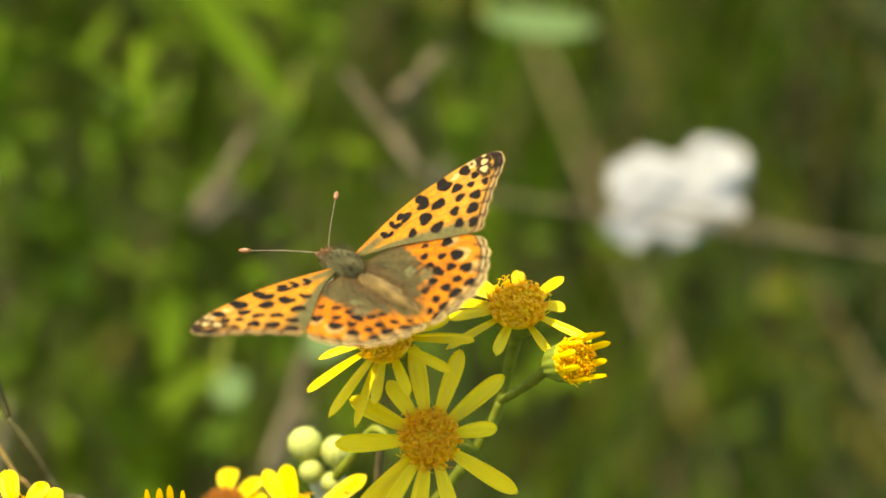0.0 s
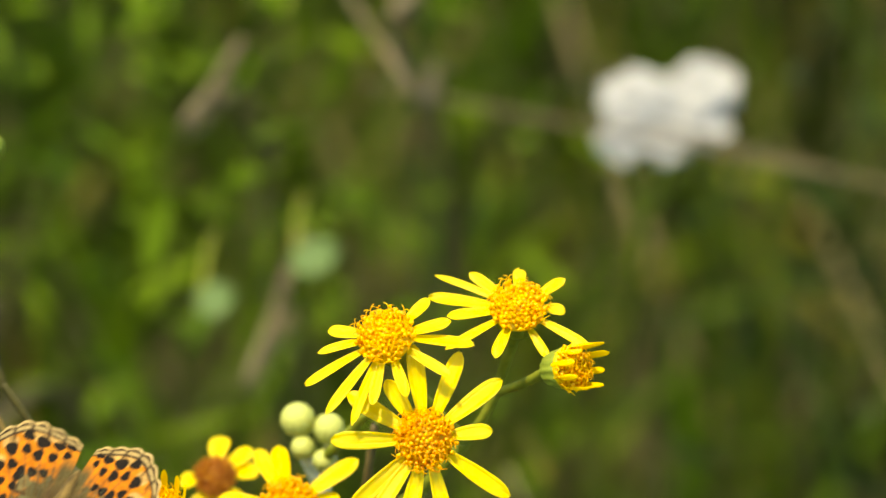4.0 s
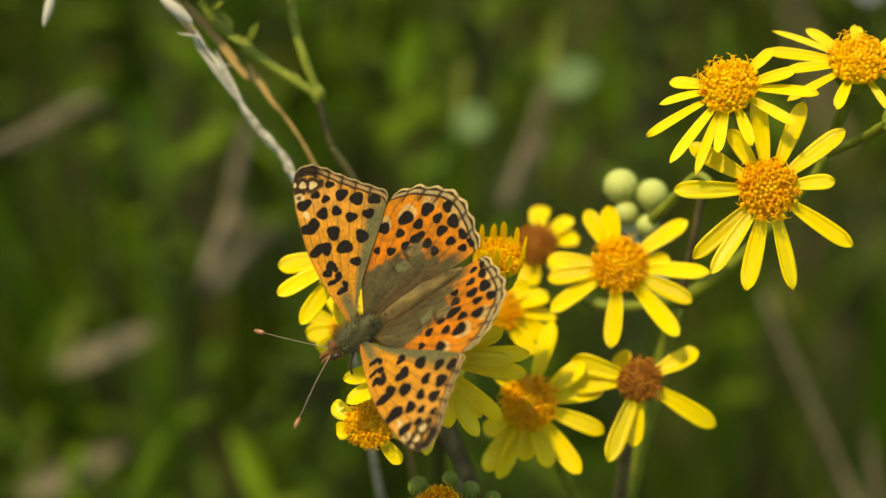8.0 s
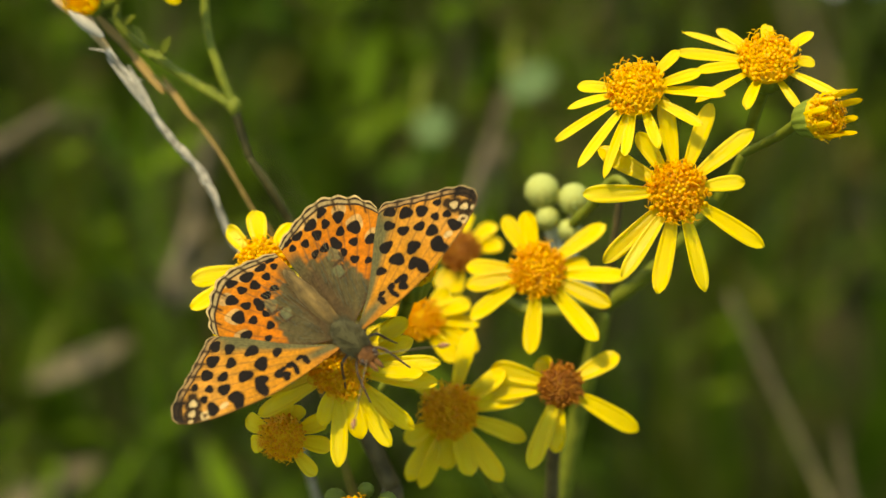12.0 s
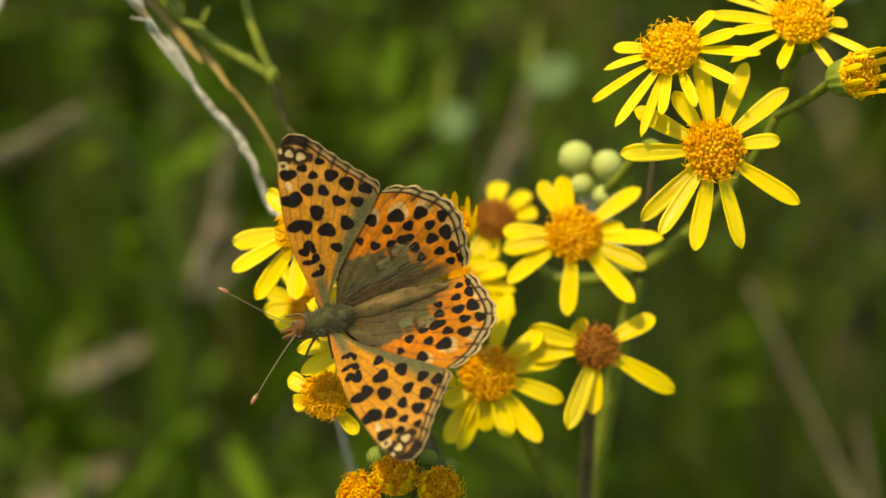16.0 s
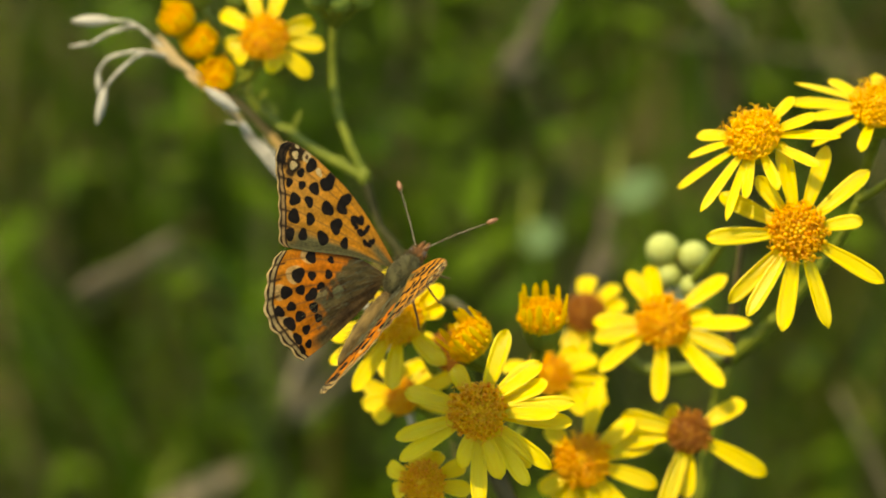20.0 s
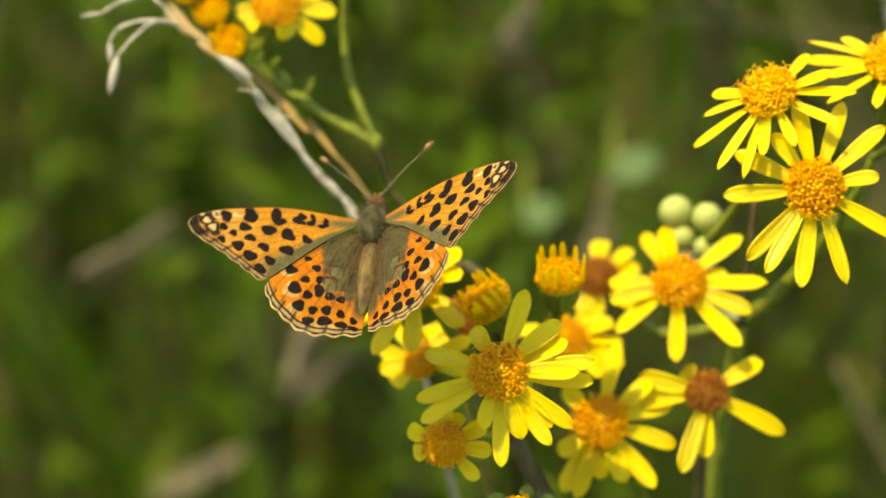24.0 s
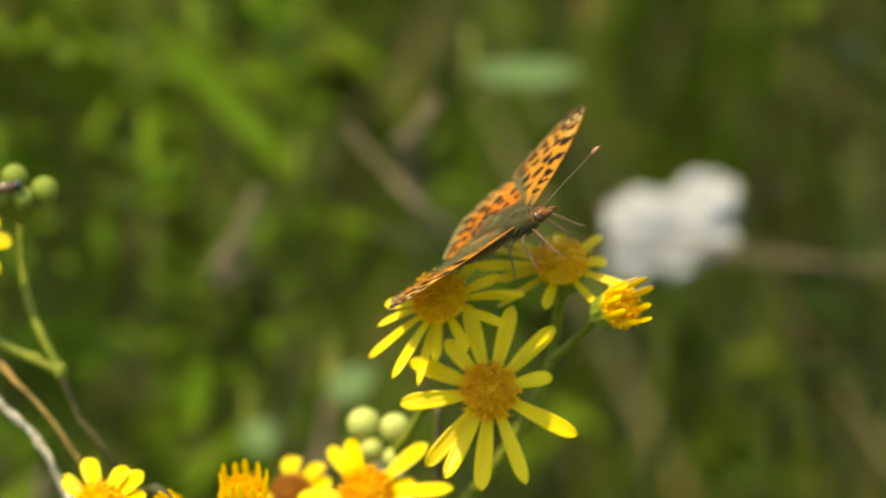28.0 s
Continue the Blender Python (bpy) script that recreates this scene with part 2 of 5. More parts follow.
def strap(nx, ny, outline, height, thick):
    """A thin closed leaf: outline(t) gives its half width, height(t, s) its rise; x runs 0 to 1."""
    verts, faces = [], []
    for layer in (0, 1):
        for i in range(nx + 1):
            t = i / nx
            for j in range(ny + 1):
                s = 2 * j / ny - 1
                x, half = outline(t, s)
                verts.append(Vector((x, half * s, height(t, s) - layer * thick)))
    w = ny + 1
    o = (nx + 1) * w
    for i in range(nx):
        for j in range(ny):
            a, b, c, d = i * w + j, (i + 1) * w + j, (i + 1) * w + j + 1, i * w + j + 1
            faces.append((a, b, c, d))
            faces.append((o + d, o + c, o + b, o + a))
    rim = [i * w for i in range(nx + 1)] + [nx * w + j for j in range(1, ny + 1)] + [i * w + ny for i in range(nx - 1, -1, -1)] + list(range(ny - 1, 0, -1))
    for k in range(len(rim)):
        a, b = rim[k], rim[(k + 1) % len(rim)]
        faces.append((a, o + a, o + b, b))
    return verts, faces


def lathe(profile, sides, lobes=0, depth=0.0):
    verts, faces = [], []
    for r, z in profile:
        for k in range(sides):
            t = 2 * math.pi * k / sides
            rr = r * (1 + depth * math.cos(lobes * t))
            verts.append(Vector((rr * math.cos(t), rr * math.sin(t), z)))
    for i in range(len(profile) - 1):
        for k in range(sides):
            k2 = (k + 1) % sides
            faces.append((i * sides + k, i * sides + k2, (i + 1) * sides + k2, (i + 1) * sides + k))
    faces.append(tuple(reversed(range(sides))))
    faces.append(tuple(range((len(profile) - 1) * sides, len(profile) * sides)))
    return verts, faces


# ---- ragwort: shared pieces ----
def petal_mesh(curl, tip, twist, mat=None):
    def outline(t, s):
        half = 0.5 * (0.46 + 0.52 * math.sin(math.pi * min(t * 0.74 + 0.02, 1.0)) ** 0.9)
        if t > 0.74:
            half *= math.sqrt(max(0.02, 1 - ((t - 0.74) / 0.262) ** 2))
        notch = tip * math.cos(3 * math.pi * s * 0.5) ** 2 * max(0, (t - 0.8) / 0.2)
        return t - 0.03 * notch, half

    def height(t, s):
        groove = 0.08 * math.cos(2.2 * math.pi * s) * math.sin(math.pi * min(1, t + 0.1))
        return groove + 0.10 * s * s + curl * (t * t) + twist * s * t
    v, f = strap(14, 6, outline, height, 0.045)
    return mesh_of("ray_floret", v, f, mat or PETAL)


YOUNG = material("young_ray", plain_mat((0.93, 0.70, 0.02), 0.4, 3.0, 0.6, 0.04))
PETALS = [petal_mesh(c, n, w) for c, n, w in ((-0.15, 1, 0.05), (0.1, 0.6, -0.06), (-0.45, 0.8, 0.1), (-0.25, 1.2, -0.12))]
YOUNG_RAY = petal_mesh(0.35, 0.5, 0.0, YOUNG)


def floret_cluster(seed, mat, count=120, stigma=0.6):
    rng = random.Random(seed)
    pieces = []
    for i in range(count):
        q = (i + 0.5) / count
        r = math.sqrt(q) * 0.97
        a = i * 2.39996 + rng.uniform(-0.1, 0.1)
        z = 0.50 * (1 - r * r) - 0.02
        lean = Vector((math.cos(a) * r * 0.75, math.sin(a) * r * 0.75, 1)).normalized()
        p = Vector((math.cos(a) * r, math.sin(a) * r, z))
        h = (0.10 + 0.16 * r) * rng.uniform(0.6, 1.35)
        pts = [p, p + lean * h * 0.6, p + lean * h]
        rad = rng.uniform(0.062, 0.082)
        pieces.append(tube(pts, lambda t, rad=rad: rad * (0.75 + 0.55 * t), 5))
        if r > 0.25 and rng.random() < stigma:
            e = p + lean * h
            for sgn in (-1, 1):
                out = Vector((math.cos(a + sgn * 1.1), math.sin(a + sgn * 1.1), 0.25))
                curl = rng.uniform(0.10, 0.24)
                pts = [e, e + lean * 0.08, e + lean * 0.12 + out * curl * 0.6, e + lean * 0.07 + out * curl * 1.2]
                pieces.append(tube(pts, 0.017, 4))
    dome = lathe([(1.0, -0.04), (1.0, 0.04), (0.88, 0.17), (0.62, 0.34), (0.3, 0.48), (0.02, 0.53)], 20)
    pieces.append(dome)
    return joined("disc_florets", pieces, mat)


FRESH = material("disc_fresh_yellow", disc_mat((0.91, 0.48, 0.006), (0.97, 0.67, 0.016)))
DISCS = [floret_cluster(k, DISC, 130, 0.55) for k in (1, 2, 3)]
DISCS_FRESH = [floret_cluster(k, FRESH, 140, 0.4) for k in (6, 7)]
DISCS_OLD = [floret_cluster(k, DISC_OLD, 110, 0.25) for k in (4, 5)]
CUP_MESH = mesh_of("involucre", *lathe([(0.16, -1.25), (0.30, -1.18), (0.62, -1.0), (0.80, -0.7), (0.86, -0.35), (0.95, -0.08), (0.90, -0.02), (0.4, -0.03)], 52, 13, 0.05), CUP)
BUD_MESH = mesh_of("flower_bud", *lathe([(0.15, -0.95), (0.45, -0.88), (0.82, -0.55), (1.0, -0.05), (0.93, 0.42), (0.66, 0.78), (0.3, 0.95), (0.03, 0.98)], 52, 13, 0.07), BUD)


GREEN_BUD = material("bud_olive_green", green_mat((0.12, 0.16, 0.016), (0.24, 0.27, 0.045), 0.15, 900.0))
GREEN_BUD_MESH = mesh_of("flower_bud", *lathe([(0.15, -0.95), (0.45, -0.88), (0.82, -0.55), (1.0, -0.05), (0.93, 0.42), (0.66, 0.78), (0.3, 0.95), (0.03, 0.98)], 52, 13, 0.07), GREEN_BUD)


def flower_head(plant, at, face, rays, disc=3.4, width=2.35, old=False, seed=0, lift=0.0, fresh=False):
    """An open head: rays are (angle as seen, reach) with the reach in units of UNIT from the centre."""
    rng = random.Random(seed + 11)
    n = way(*face)
    disc *= 0.94
    m = basis(at, way(1, 0, 0) - n * way(1, 0, 0).dot(n), n)
    spin = Matrix.Rotation(rng.uniform(0, 6.28), 4, "Z")
    head = part("flower_head", CUP_MESH, plant, m @ spin @ Matrix.Diagonal((disc * MM, disc * MM, disc * MM * 1.1, 1)))
    pool = DISCS_OLD if old else DISCS_FRESH if fresh else DISCS
    part("disc", pool[seed % len(pool)], head, m @ spin @ Matrix.Diagonal((disc * MM, disc * MM, disc * MM * 1.05, 1)), "browning disc of florets" if old else "")
    f = Vector(face).normalized()
    for k, (deg, reach) in enumerate(rays):
        c, s = math.cos(radians(deg)), math.sin(radians(deg))
        e = Vector((c, s, -(f.x * c + f.y * s) / max(f.z, 0.25)))
        size = 1.05 * reach * UNIT * min(e.length, 1.7)
        d = (AXES @ e).normalized()
        start = disc * MM * 0.86
        length = max(size - start, 0.002)
        slope = lift + rng.uniform(-0.10, 0.10)
        d = (d + n * slope).normalized()
        w = 1.06 * width * MM * rng.uniform(0.85, 1.05)
        tilt = n + d.cross(n) * rng.uniform(-0.3, 0.3)
        part("ray_floret", PETALS[rng.randrange(4)], head, basis(at + d * start - n * 0.0002, d, tilt, length, w, w))
    return head


def opening_head(plant, at, face, size=2.7, reach=5.2, count=11, spread=0.25, seed=0, ripe=False):
    """A head whose rays still stand upright round the disc."""
    rng = random.Random(seed + 71)
    n = way(*face)
    m = basis(at, way(1, 0, 0.1).cross(n).cross(n) * -1, n)
    head = part("opening_head", CUP_MESH, plant, m @ Matrix.Diagonal((size * MM * 0.95, size * MM * 0.95, size * MM * 1.15, 1)))
    part("disc", (DISCS if ripe else DISCS_FRESH)[seed % 2], head, m @ Matrix.Diagonal((size * MM * 0.92, size * MM * 0.92, size * MM * 1.3, 1)))
    for k in range(count):
        a = 2 * math.pi * k / count + rng.uniform(-0.15, 0.15)
        out = m.to_3x3() @ Vector((math.cos(a), math.sin(a), 0))
        d = (n + out * (spread + rng.uniform(-0.12, 0.12))).normalized()
        part("ray_floret", YOUNG_RAY, head, basis(at + out * size * MM * 0.9 - n * 0.0004, d, -out, reach * MM * rng.uniform(0.75, 1.05), 0.85 * MM, 1.0 * MM))
    return head


def bud(plant, at, face, size, olive=False):
    n = way(*face)
    return part("flower_bud", GREEN_BUD_MESH if olive else BUD_MESH, plant, basis(at, way(1, 0, 0) - n * way(1, 0, 0).dot(n), n, size * MM, size * MM, size * MM * 1.05), "olive green closed bud" if olive else "pale green closed bud")


def stalk(plant, pts, r0, r1, mat=None, name="stem", ridge=0.08):
    p = spline(pts, 7)
    v, f = tube(p, lambda t: (r0 + (r1 - r0) * t) * MM * (1 + 0.06 * math.sin(t * 37)), 10, ridge)
    return part(name, mesh_of(name, v, f, mat or STEM), plant)


def leaflet(plant, at, d, z, length, width, mat=None, name="leaf"):
    def outline(t, s):
        lobes = 1 + 0.35 * math.sin(t * 22)
        return t, 0.5 * math.sin(math.pi * min(1, t * 0.93 + 0.05)) ** 0.8 * lobes
    v, f = strap(14, 4, outline, lambda t, s: 0.15 * abs(s) - 0.35 * t * t, 0.03)
    return part(name, mesh_of(name, v, f, mat or STEM), plant, basis(at, d, z, length, width, width))


def behind(at, face, d):
    """The foot of a head's cup."""
    return at - way(*face) * d * MM


# ---- the ground ----
g = 120.0
gv, gf = [], []
steps = [-g, -20, -6, -3, -1.5, -0.8, -0.4, 0, 0.4, 0.8, 1.2, 1.6, 2.2, 3, 5, 10, 25, g]
for y in steps:
    for x in steps:
        near = max(0.0, 1 - math.hypot(x, y - 0.6) / 6)
        gv.append(Vector((x, y, 0.03 * near * noise.noise(Vector((x * 2, y * 2, 0))))))
w = len(steps)
for i in range(w - 1):
    for j in range(w - 1):
        gf.append((i * w + j, i * w + j + 1, (i + 1) * w + j + 1, (i + 1) * w + j))
ground = new("ground", mesh_of("ground", gv, gf, SOIL))
tagged(ground, "dark meadow soil with low green growth", "ground", kind="structure")

# ---- main ragwort plant ----
ragwort = thing("ragwort", "yellow ragwort with daisy-like heads and pale buds", "wildflower", (-0.01, 0.14, 0.0), "ragwort plants")
J1 = loc(0.0045, -0.0022, -0.022)
J2 = loc(-0.009, -0.016, -0.034)
J3 = loc(-0.016, -0.052, -0.048)
ROOT = Vector((-0.01, 0.14, 0.0))
MID = Vector((-0.012, 0.075, 0.40))
stalk(ragwort, [ROOT, Vector((-0.008, 0.12, 0.2)), MID, J3 + Vector((0, 0.004, -0.04)), J3], 3.2, 1.5, STEM_DARK)
stalk(ragwort, [J3, loc(-0.013, -0.034, -0.042), J2], 1.4, 1.0)
stalk(ragwort, [J2, loc(-0.002, -0.010, -0.029), J1], 1.0, 0.7)

F1, F2, F3 = loc(-0.0049, 0.0115, -0.0008), loc(0.0101, 0.0150, -0.0070), loc(0, 0, 0)
N1, N2, N3 = (-0.30, 0.42, 0.86), (0.0, 0.62, 0.78), (0.03, 0.10, 0.99)
flower_head(ragwort, F3, N3, [(40, 160), (70, 155), (100, 157), (126, 118), (153, 152), (183, 157), (225, 171), (238, 172), (260, 172), (287, 172), (328, 169), (10, 112)], 3.45, 2.05, seed=1)
flower_head(ragwort, F1, N1, [(43, 95), (16, 112), (2, 140), (-25, 115), (178, 100), (195, 120), (211, 160), (234, 160), (248, 150), (262, 112), (292, 96)], 3.4, 1.4, seed=2, fresh=True)
flower_head(ragwort, F2, N2, [(160, 152), (175, 153), (144, 105), (90, 75), (35, 94), (-24, 134), (-55, 92), (-115, 88), (212, 140), (187, 120), (2, 80)], 3.4, 1.45, seed=3, fresh=True)
F10, N10 = loc(0.0161, 0.0087, -0.0011), (0.70, 0.15, 0.70)
opening_head(ragwort, F10, N10, 2.7, 5.0, 10, 0.16, seed=4)
J1B = loc(0.0078, 0.0040, -0.018)
stalk(ragwort, [J1, loc(0.0065, 0.001, -0.020), J1B], 0.7, 0.6)
stalk(ragwort, [J1B, loc(0.0115, 0.0062, -0.010), behind(F10, N10, 3.0)], 0.5, 0.65)
stalk(ragwort, [J1B, loc(0.0088, 0.008, -0.016), behind(F2, N2, 3.4)], 0.55, 0.8)
stalk(ragwort, [J1, loc(0.002, -0.001, -0.012), behind(F3, N3, 3.4)], 0.6, 0.8)
stalk(ragwort, [J1, loc(-0.002, 0.005, -0.012), behind(F1, N1, 3.4)], 0.6, 0.8)

F4, F5, F6, F7 = loc(-0.0167, -0.0107, -0.0179), loc(-0.0275, -0.0094, -0.0339), loc(-0.0270, -0.0279, -0.0155), loc(-0.0137, -0.0245, -0.0166)
N4, N5, N6, N7 = (-0.05, 0.28, 0.95), (-0.1, 0.35, 0.9), (0.0, 0.15, 0.98), (0.1, 0.2, 0.97)
flower_head(ragwort, F4, N4, [(37, 144), (104, 105), (124, 117), (-4, 160), (-24, 142), (-47, 158), (-94, 143), (213, 145), (192, 130), (177, 130), (12, 90)], 3.4, 2.3, seed=5)
flower_head(ragwort, F5, N5, [(88, 75), (43, 85), (15, 80), (240, 78), (262, 75), (188, 68), (-40, 85)], 2.7, 2.5, old=True, seed=6)
flower_head(ragwort, F6, N6, [(77, 150), (-17, 140), (-52, 150), (-70, 117), (-93, 100), (250, 142), (238, 142), (215, 95), (15, 135), (38, 120), (135, 95)], 3.4, 2.4, seed=7)
flower_head(ragwort, F7, N7, [(29, 115), (-28, 158), (-93, 115), (250, 152), (166, 125), (185, 128), (130, 62)], 2.75, 2.4, old=True, seed=8)
stalk(ragwort, [J2, loc(-0.014, -0.015, -0.028), behind(F4, N4, 3.4)], 0.7, 0.8)
stalk(ragwort, [J2, loc(-0.020, -0.017, -0.040), behind(F5, N5, 3.0)], 0.7, 0.7)
stalk(ragwort, [J3, loc(-0.022, -0.040, -0.034), behind(F6, N6, 3.4)], 0.9, 0.8)
stalk(ragwort, [J3, loc(-0.015, -0.036, -0.030), behind(F7, N7, 3.0)], 0.9, 0.7, STEM_DARK)
B1, B2 = loc(-0.0170, -0.0014, -0.0306), loc(-0.0130, -0.0023, -0.0300)
bud(ragwort, B1, (-0.1, 0.75, 0.65), 2.15)
bud(ragwort, B2, (0.1, 0.75, 0.65), 1.95)
bud(ragwort, loc(-0.0162, -0.0048, -0.0300), (-0.1, 0.7, 0.7), 1.5)
bud(ragwort, loc(-0.0135, -0.0062, -0.0290), (0.2, 0.6, 0.7), 1.4)
stalk(ragwort, [J2, loc(-0.0135, -0.011, -0.033), loc(-0.0165, -0.005, -0.032), behind(B1, (-0.1, 0.75, 0.65), 1.8)], 0.9, 0.7, WOOL)
stalk(ragwort, [loc(-0.0135, -0.011, -0.033), loc(-0.0128, -0.006, -0.032), behind(B2, (0.1, 0.75, 0.65), 1.6)], 0.8, 0.65, WOOL)
stalk(ragwort, [loc(-0.0142, -0.0068, -0.030), loc(-0.0108, -0.003, -0.025), loc(-0.0078, 0.0006, -0.020), loc(-0.0060, -0.0002, -0.0185)], 0.75, 0.45, name="withered_stalk")
stalk(ragwort, [loc(-0.0090, -0.0160, -0.030), loc(-0.0078, -0.008, -0.024), loc(-0.0068, -0.0005, -0.0195)], 0.6, 0.5, STEM_DARK)

# ---- second flowering branch, nearest to the viewer ----
nearer = thing("ragwort", "yellow ragwort with crowded heads and half-open buds", "wildflower", (-0.045, 0.11, 0.0), "ragwort plants")
F14, F15, F16, F9, F8 = loc(-0.0379, -0.0207, 0.0062), loc(-0.0310, -0.0102, -0.0045), loc(-0.0392, -0.0128, -0.0015), loc(-0.0484, -0.0099, -0.0039), loc(-0.0450, -0.0293, 0.0020)
N14, N15, N16, N9, N8 = (-0.05, 0.15, 0.98), (0.05, 0.80, 0.60), (-0.50, 0.60, 0.62), (-0.25, 0.30, 0.92), (-0.1, 0.1, 0.98)
K1 = loc(-0.0345, -0.0377, -0.020)
stalk(nearer, [Vector((-0.045, 0.11, 0)), Vector((-0.043, 0.10, 0.2)), Vector((-0.036, 0.06, 0.42)), K1 + Vector((0, 0.006, -0.05)), K1], 3.0, 1.3, STEM_DARK)
K2 = loc(-0.0385, -0.0285, -0.016)
stalk(nearer, [K1, K2], 1.2, 1.0, STEM_DARK)
flower_head(nearer, F14, N14, [(70, 148), (39, 135), (5, 165), (-7, 160), (-38, 155), (-56, 150), (-90, 160), (250, 100), (210, 160), (197, 150), (163, 140), (119, 92), (-1, 138), (-47, 128), (-72, 118), (22, 128)], 3.4, 2.2, seed=9)
flower_head(nearer, F9, N9, [(193, 128), (214, 143), (235, 146), (-93, 125), (-43, 115), (138, 97), (103, 97), (60, 88), (14, 82), (38, 98)], 3.3, 2.35, seed=10, fresh=True)
flower_head(nearer, F8, N8, [(157, 72), (112, 64), (62, 58), (25, 78), (-9, 82), (-48, 83), (195, 58), (85, 60)], 2.7, 2.0, seed=12)
opening_head(nearer, F15, N15, 2.9, 4.8, 13, 0.16, seed=13)
opening_head(nearer, F16, N16, 3.0, 4.2, 13, 0.12, seed=14)
F17, F18, F19 = loc(-0.0438, -0.0141, -0.0180), loc(-0.0317, -0.0173, -0.0225), loc(-0.0490, -0.0195, -0.0120)
flower_head(nearer, F17, (0.1, 0.45, 0.88), [(200, 120), (225, 100), (20, 70), (250, 90), (60, 60), (150, 80)], 2.8, 2.3, old=True, seed=15)
flower_head(nearer, F18, (0.2, 0.5, 0.84), [(20, 95), (0, 110), (-22, 120), (-45, 100), (45, 75), (160, 90), (200, 100)], 2.9, 2.3, seed=16)
flower_head(nearer, F19, (-0.45, 0.2, 0.86), [(165, 90), (190, 80), (215, 70), (130, 110), (20, 110), (-10, 90)], 2.4, 2.1, seed=17)
for head, nrm, r in ((F14, N14, 3.4), (F9, N9, 3.4), (F8, N8, 2.6), (F17, (0.1, 0.45, 0.88), 3.0), (F18, (0.2, 0.5, 0.84), 3.0), (F19, (-0.45, 0.2, 0.86), 2.6), (F15, N15, 3.1), (F16, N16, 3.1)):
    foot = behind(head, nrm, r)
    stalk(nearer, [K2, (K2 * 0.45 + foot * 0.55) - way(0, 0.2, 1) * 0.003, foot], 0.75, 0.75)
C1, C2, C3 = loc(-0.0362, -0.0382, 0.0060), loc(-0.0402, -0.0406, 0.0060), loc(-0.0313, -0.0396, 0.0060)
for k, (c, nrm) in enumerate(((C1, (0.0, 0.5, 0.86)), (C2, (-0.3, 0.4, 0.85)), (C3, (0.3, 0.4, 0.85)))):
    opening_head(nearer, c, nrm, 2.6, 2.9, 11, 0.0, seed=20 + k, ripe=True)
    stalk(nearer, [loc(-0.0370, -0.0560, -0.026), loc(-0.0361, -0.0485, -0.0060), behind(c, nrm, 2.8)], 0.7, 0.6)
for c, r in ((loc(-0.0391, -0.0366, 0.0000), 1.5), (loc(-0.0330, -0.0367, 0.0000), 1.3), (loc(-0.0304, -0.0376, 0.0000), 1.2), (loc(-0.0355, -0.0355, 0.0000), 1.1)):
    bud(nearer, c, (0.0, 0.6, 0.8), r * 0.85, True)
    stalk(nearer, [loc(-0.0361, -0.0485, -0.0080), behind(c, (0, 0.6, 0.8), r * 0.8)], 0.5, 0.45)
stalk(nearer, [loc(-0.0350, -0.075, -0.045), loc(-0.0370, -0.0560, -0.026)], 1.0, 0.8)

# ---- ragwort behind, with heads and buds at its top ----
further = thing("ragwort", "yellow ragwort with small heads behind dry grass", "wildflower", (-0.06, 0.16, 0.0), "ragwort plants")
FORK = loc(-0.0553, 0.0087, -0.024)
stalk(further, [Vector((-0.06, 0.16, 0)), Vector((-0.055, 0.14, 0.25)), loc(-0.040, -0.030, -0.045), loc(-0.0482, -0.0066, -0.028), loc(-0.0535, 0.0024, -0.025)], 1.4, 0.42, STEM_DIM)
stalk(further, [loc(-0.0535, 0.0024, -0.025), loc(-0.0545, 0.0056, -0.0245), FORK], 0.45, 0.62, STEM_DIM)
part("node", mesh_of("node", *lathe([(0.05, -1.0), (0.6, -0.7), (0.95, -0.1), (0.85, 0.5), (0.4, 0.95), (0.05, 1.0)], 14, 5, 0.12), STEM), further, basis(FORK, way(1, 0, 0), way(-0.2, 1, 0), 0.95 * MM, 0.95 * MM, 1.3 * MM), "swollen green stem node")
stalk(further, [FORK, loc(-0.0584, 0.0165, -0.024), loc(-0.0592, 0.0230, -0.024), loc(-0.0585, 0.0300, -0.022)], 0.62, 0.5)
stalk(further, [FORK, loc(-0.0630, 0.0132, -0.024), loc(-0.0690, 0.0180, -0.022), loc(-0.0700, 0.0215, -0.022)], 0.62, 0.55)
F11, N11 = loc(-0.0668, 0.0263, -0.0169), (0.0, 0.22, 0.97)
flower_head(further, F11, N11, [(108, 115), (73, 120), (147, 100), (18, 95), (-6, 110), (-38, 107), (216, 68), (188, 75), (-70, 60)], 3.0, 2.2, seed=30)
hub = loc(-0.0700, 0.0215, -0.022)
stalk(further, [hub, behind(F11, N11, 3.2)], 0.6, 0.7)
for k, (p, nrm) in enumerate(((loc(-0.0758, 0.0335, -0.018), (0.0, 0.8, 0.6)), (loc(-0.0779, 0.0289, -0.018), (-0.4, 0.5, 0.76)), (loc(-0.0751, 0.0258, -0.018), (-0.3, 0.5, 0.8)), (loc(-0.0728, 0.0215, -0.017), (-0.2, 0.3, 0.93)))):
    opening_head(further, p, nrm, 2.3, 3.4 if k else 4.6, 11, 0.12, seed=31 + k)
    stalk(further, [hub, behind(p, nrm, 2.5)], 0.6, 0.6)
LBUDS = ((loc(-0.0707, 0.0320, -0.020), 1.7), (loc(-0.0583, 0.0335, -0.018), 1.7), (loc(-0.0546, 0.0315, -0.018), 1.8), (loc(-0.0600, 0.0312, -0.016), 1.5), (loc(-0.0570, 0.0305, -0.016), 1.4))
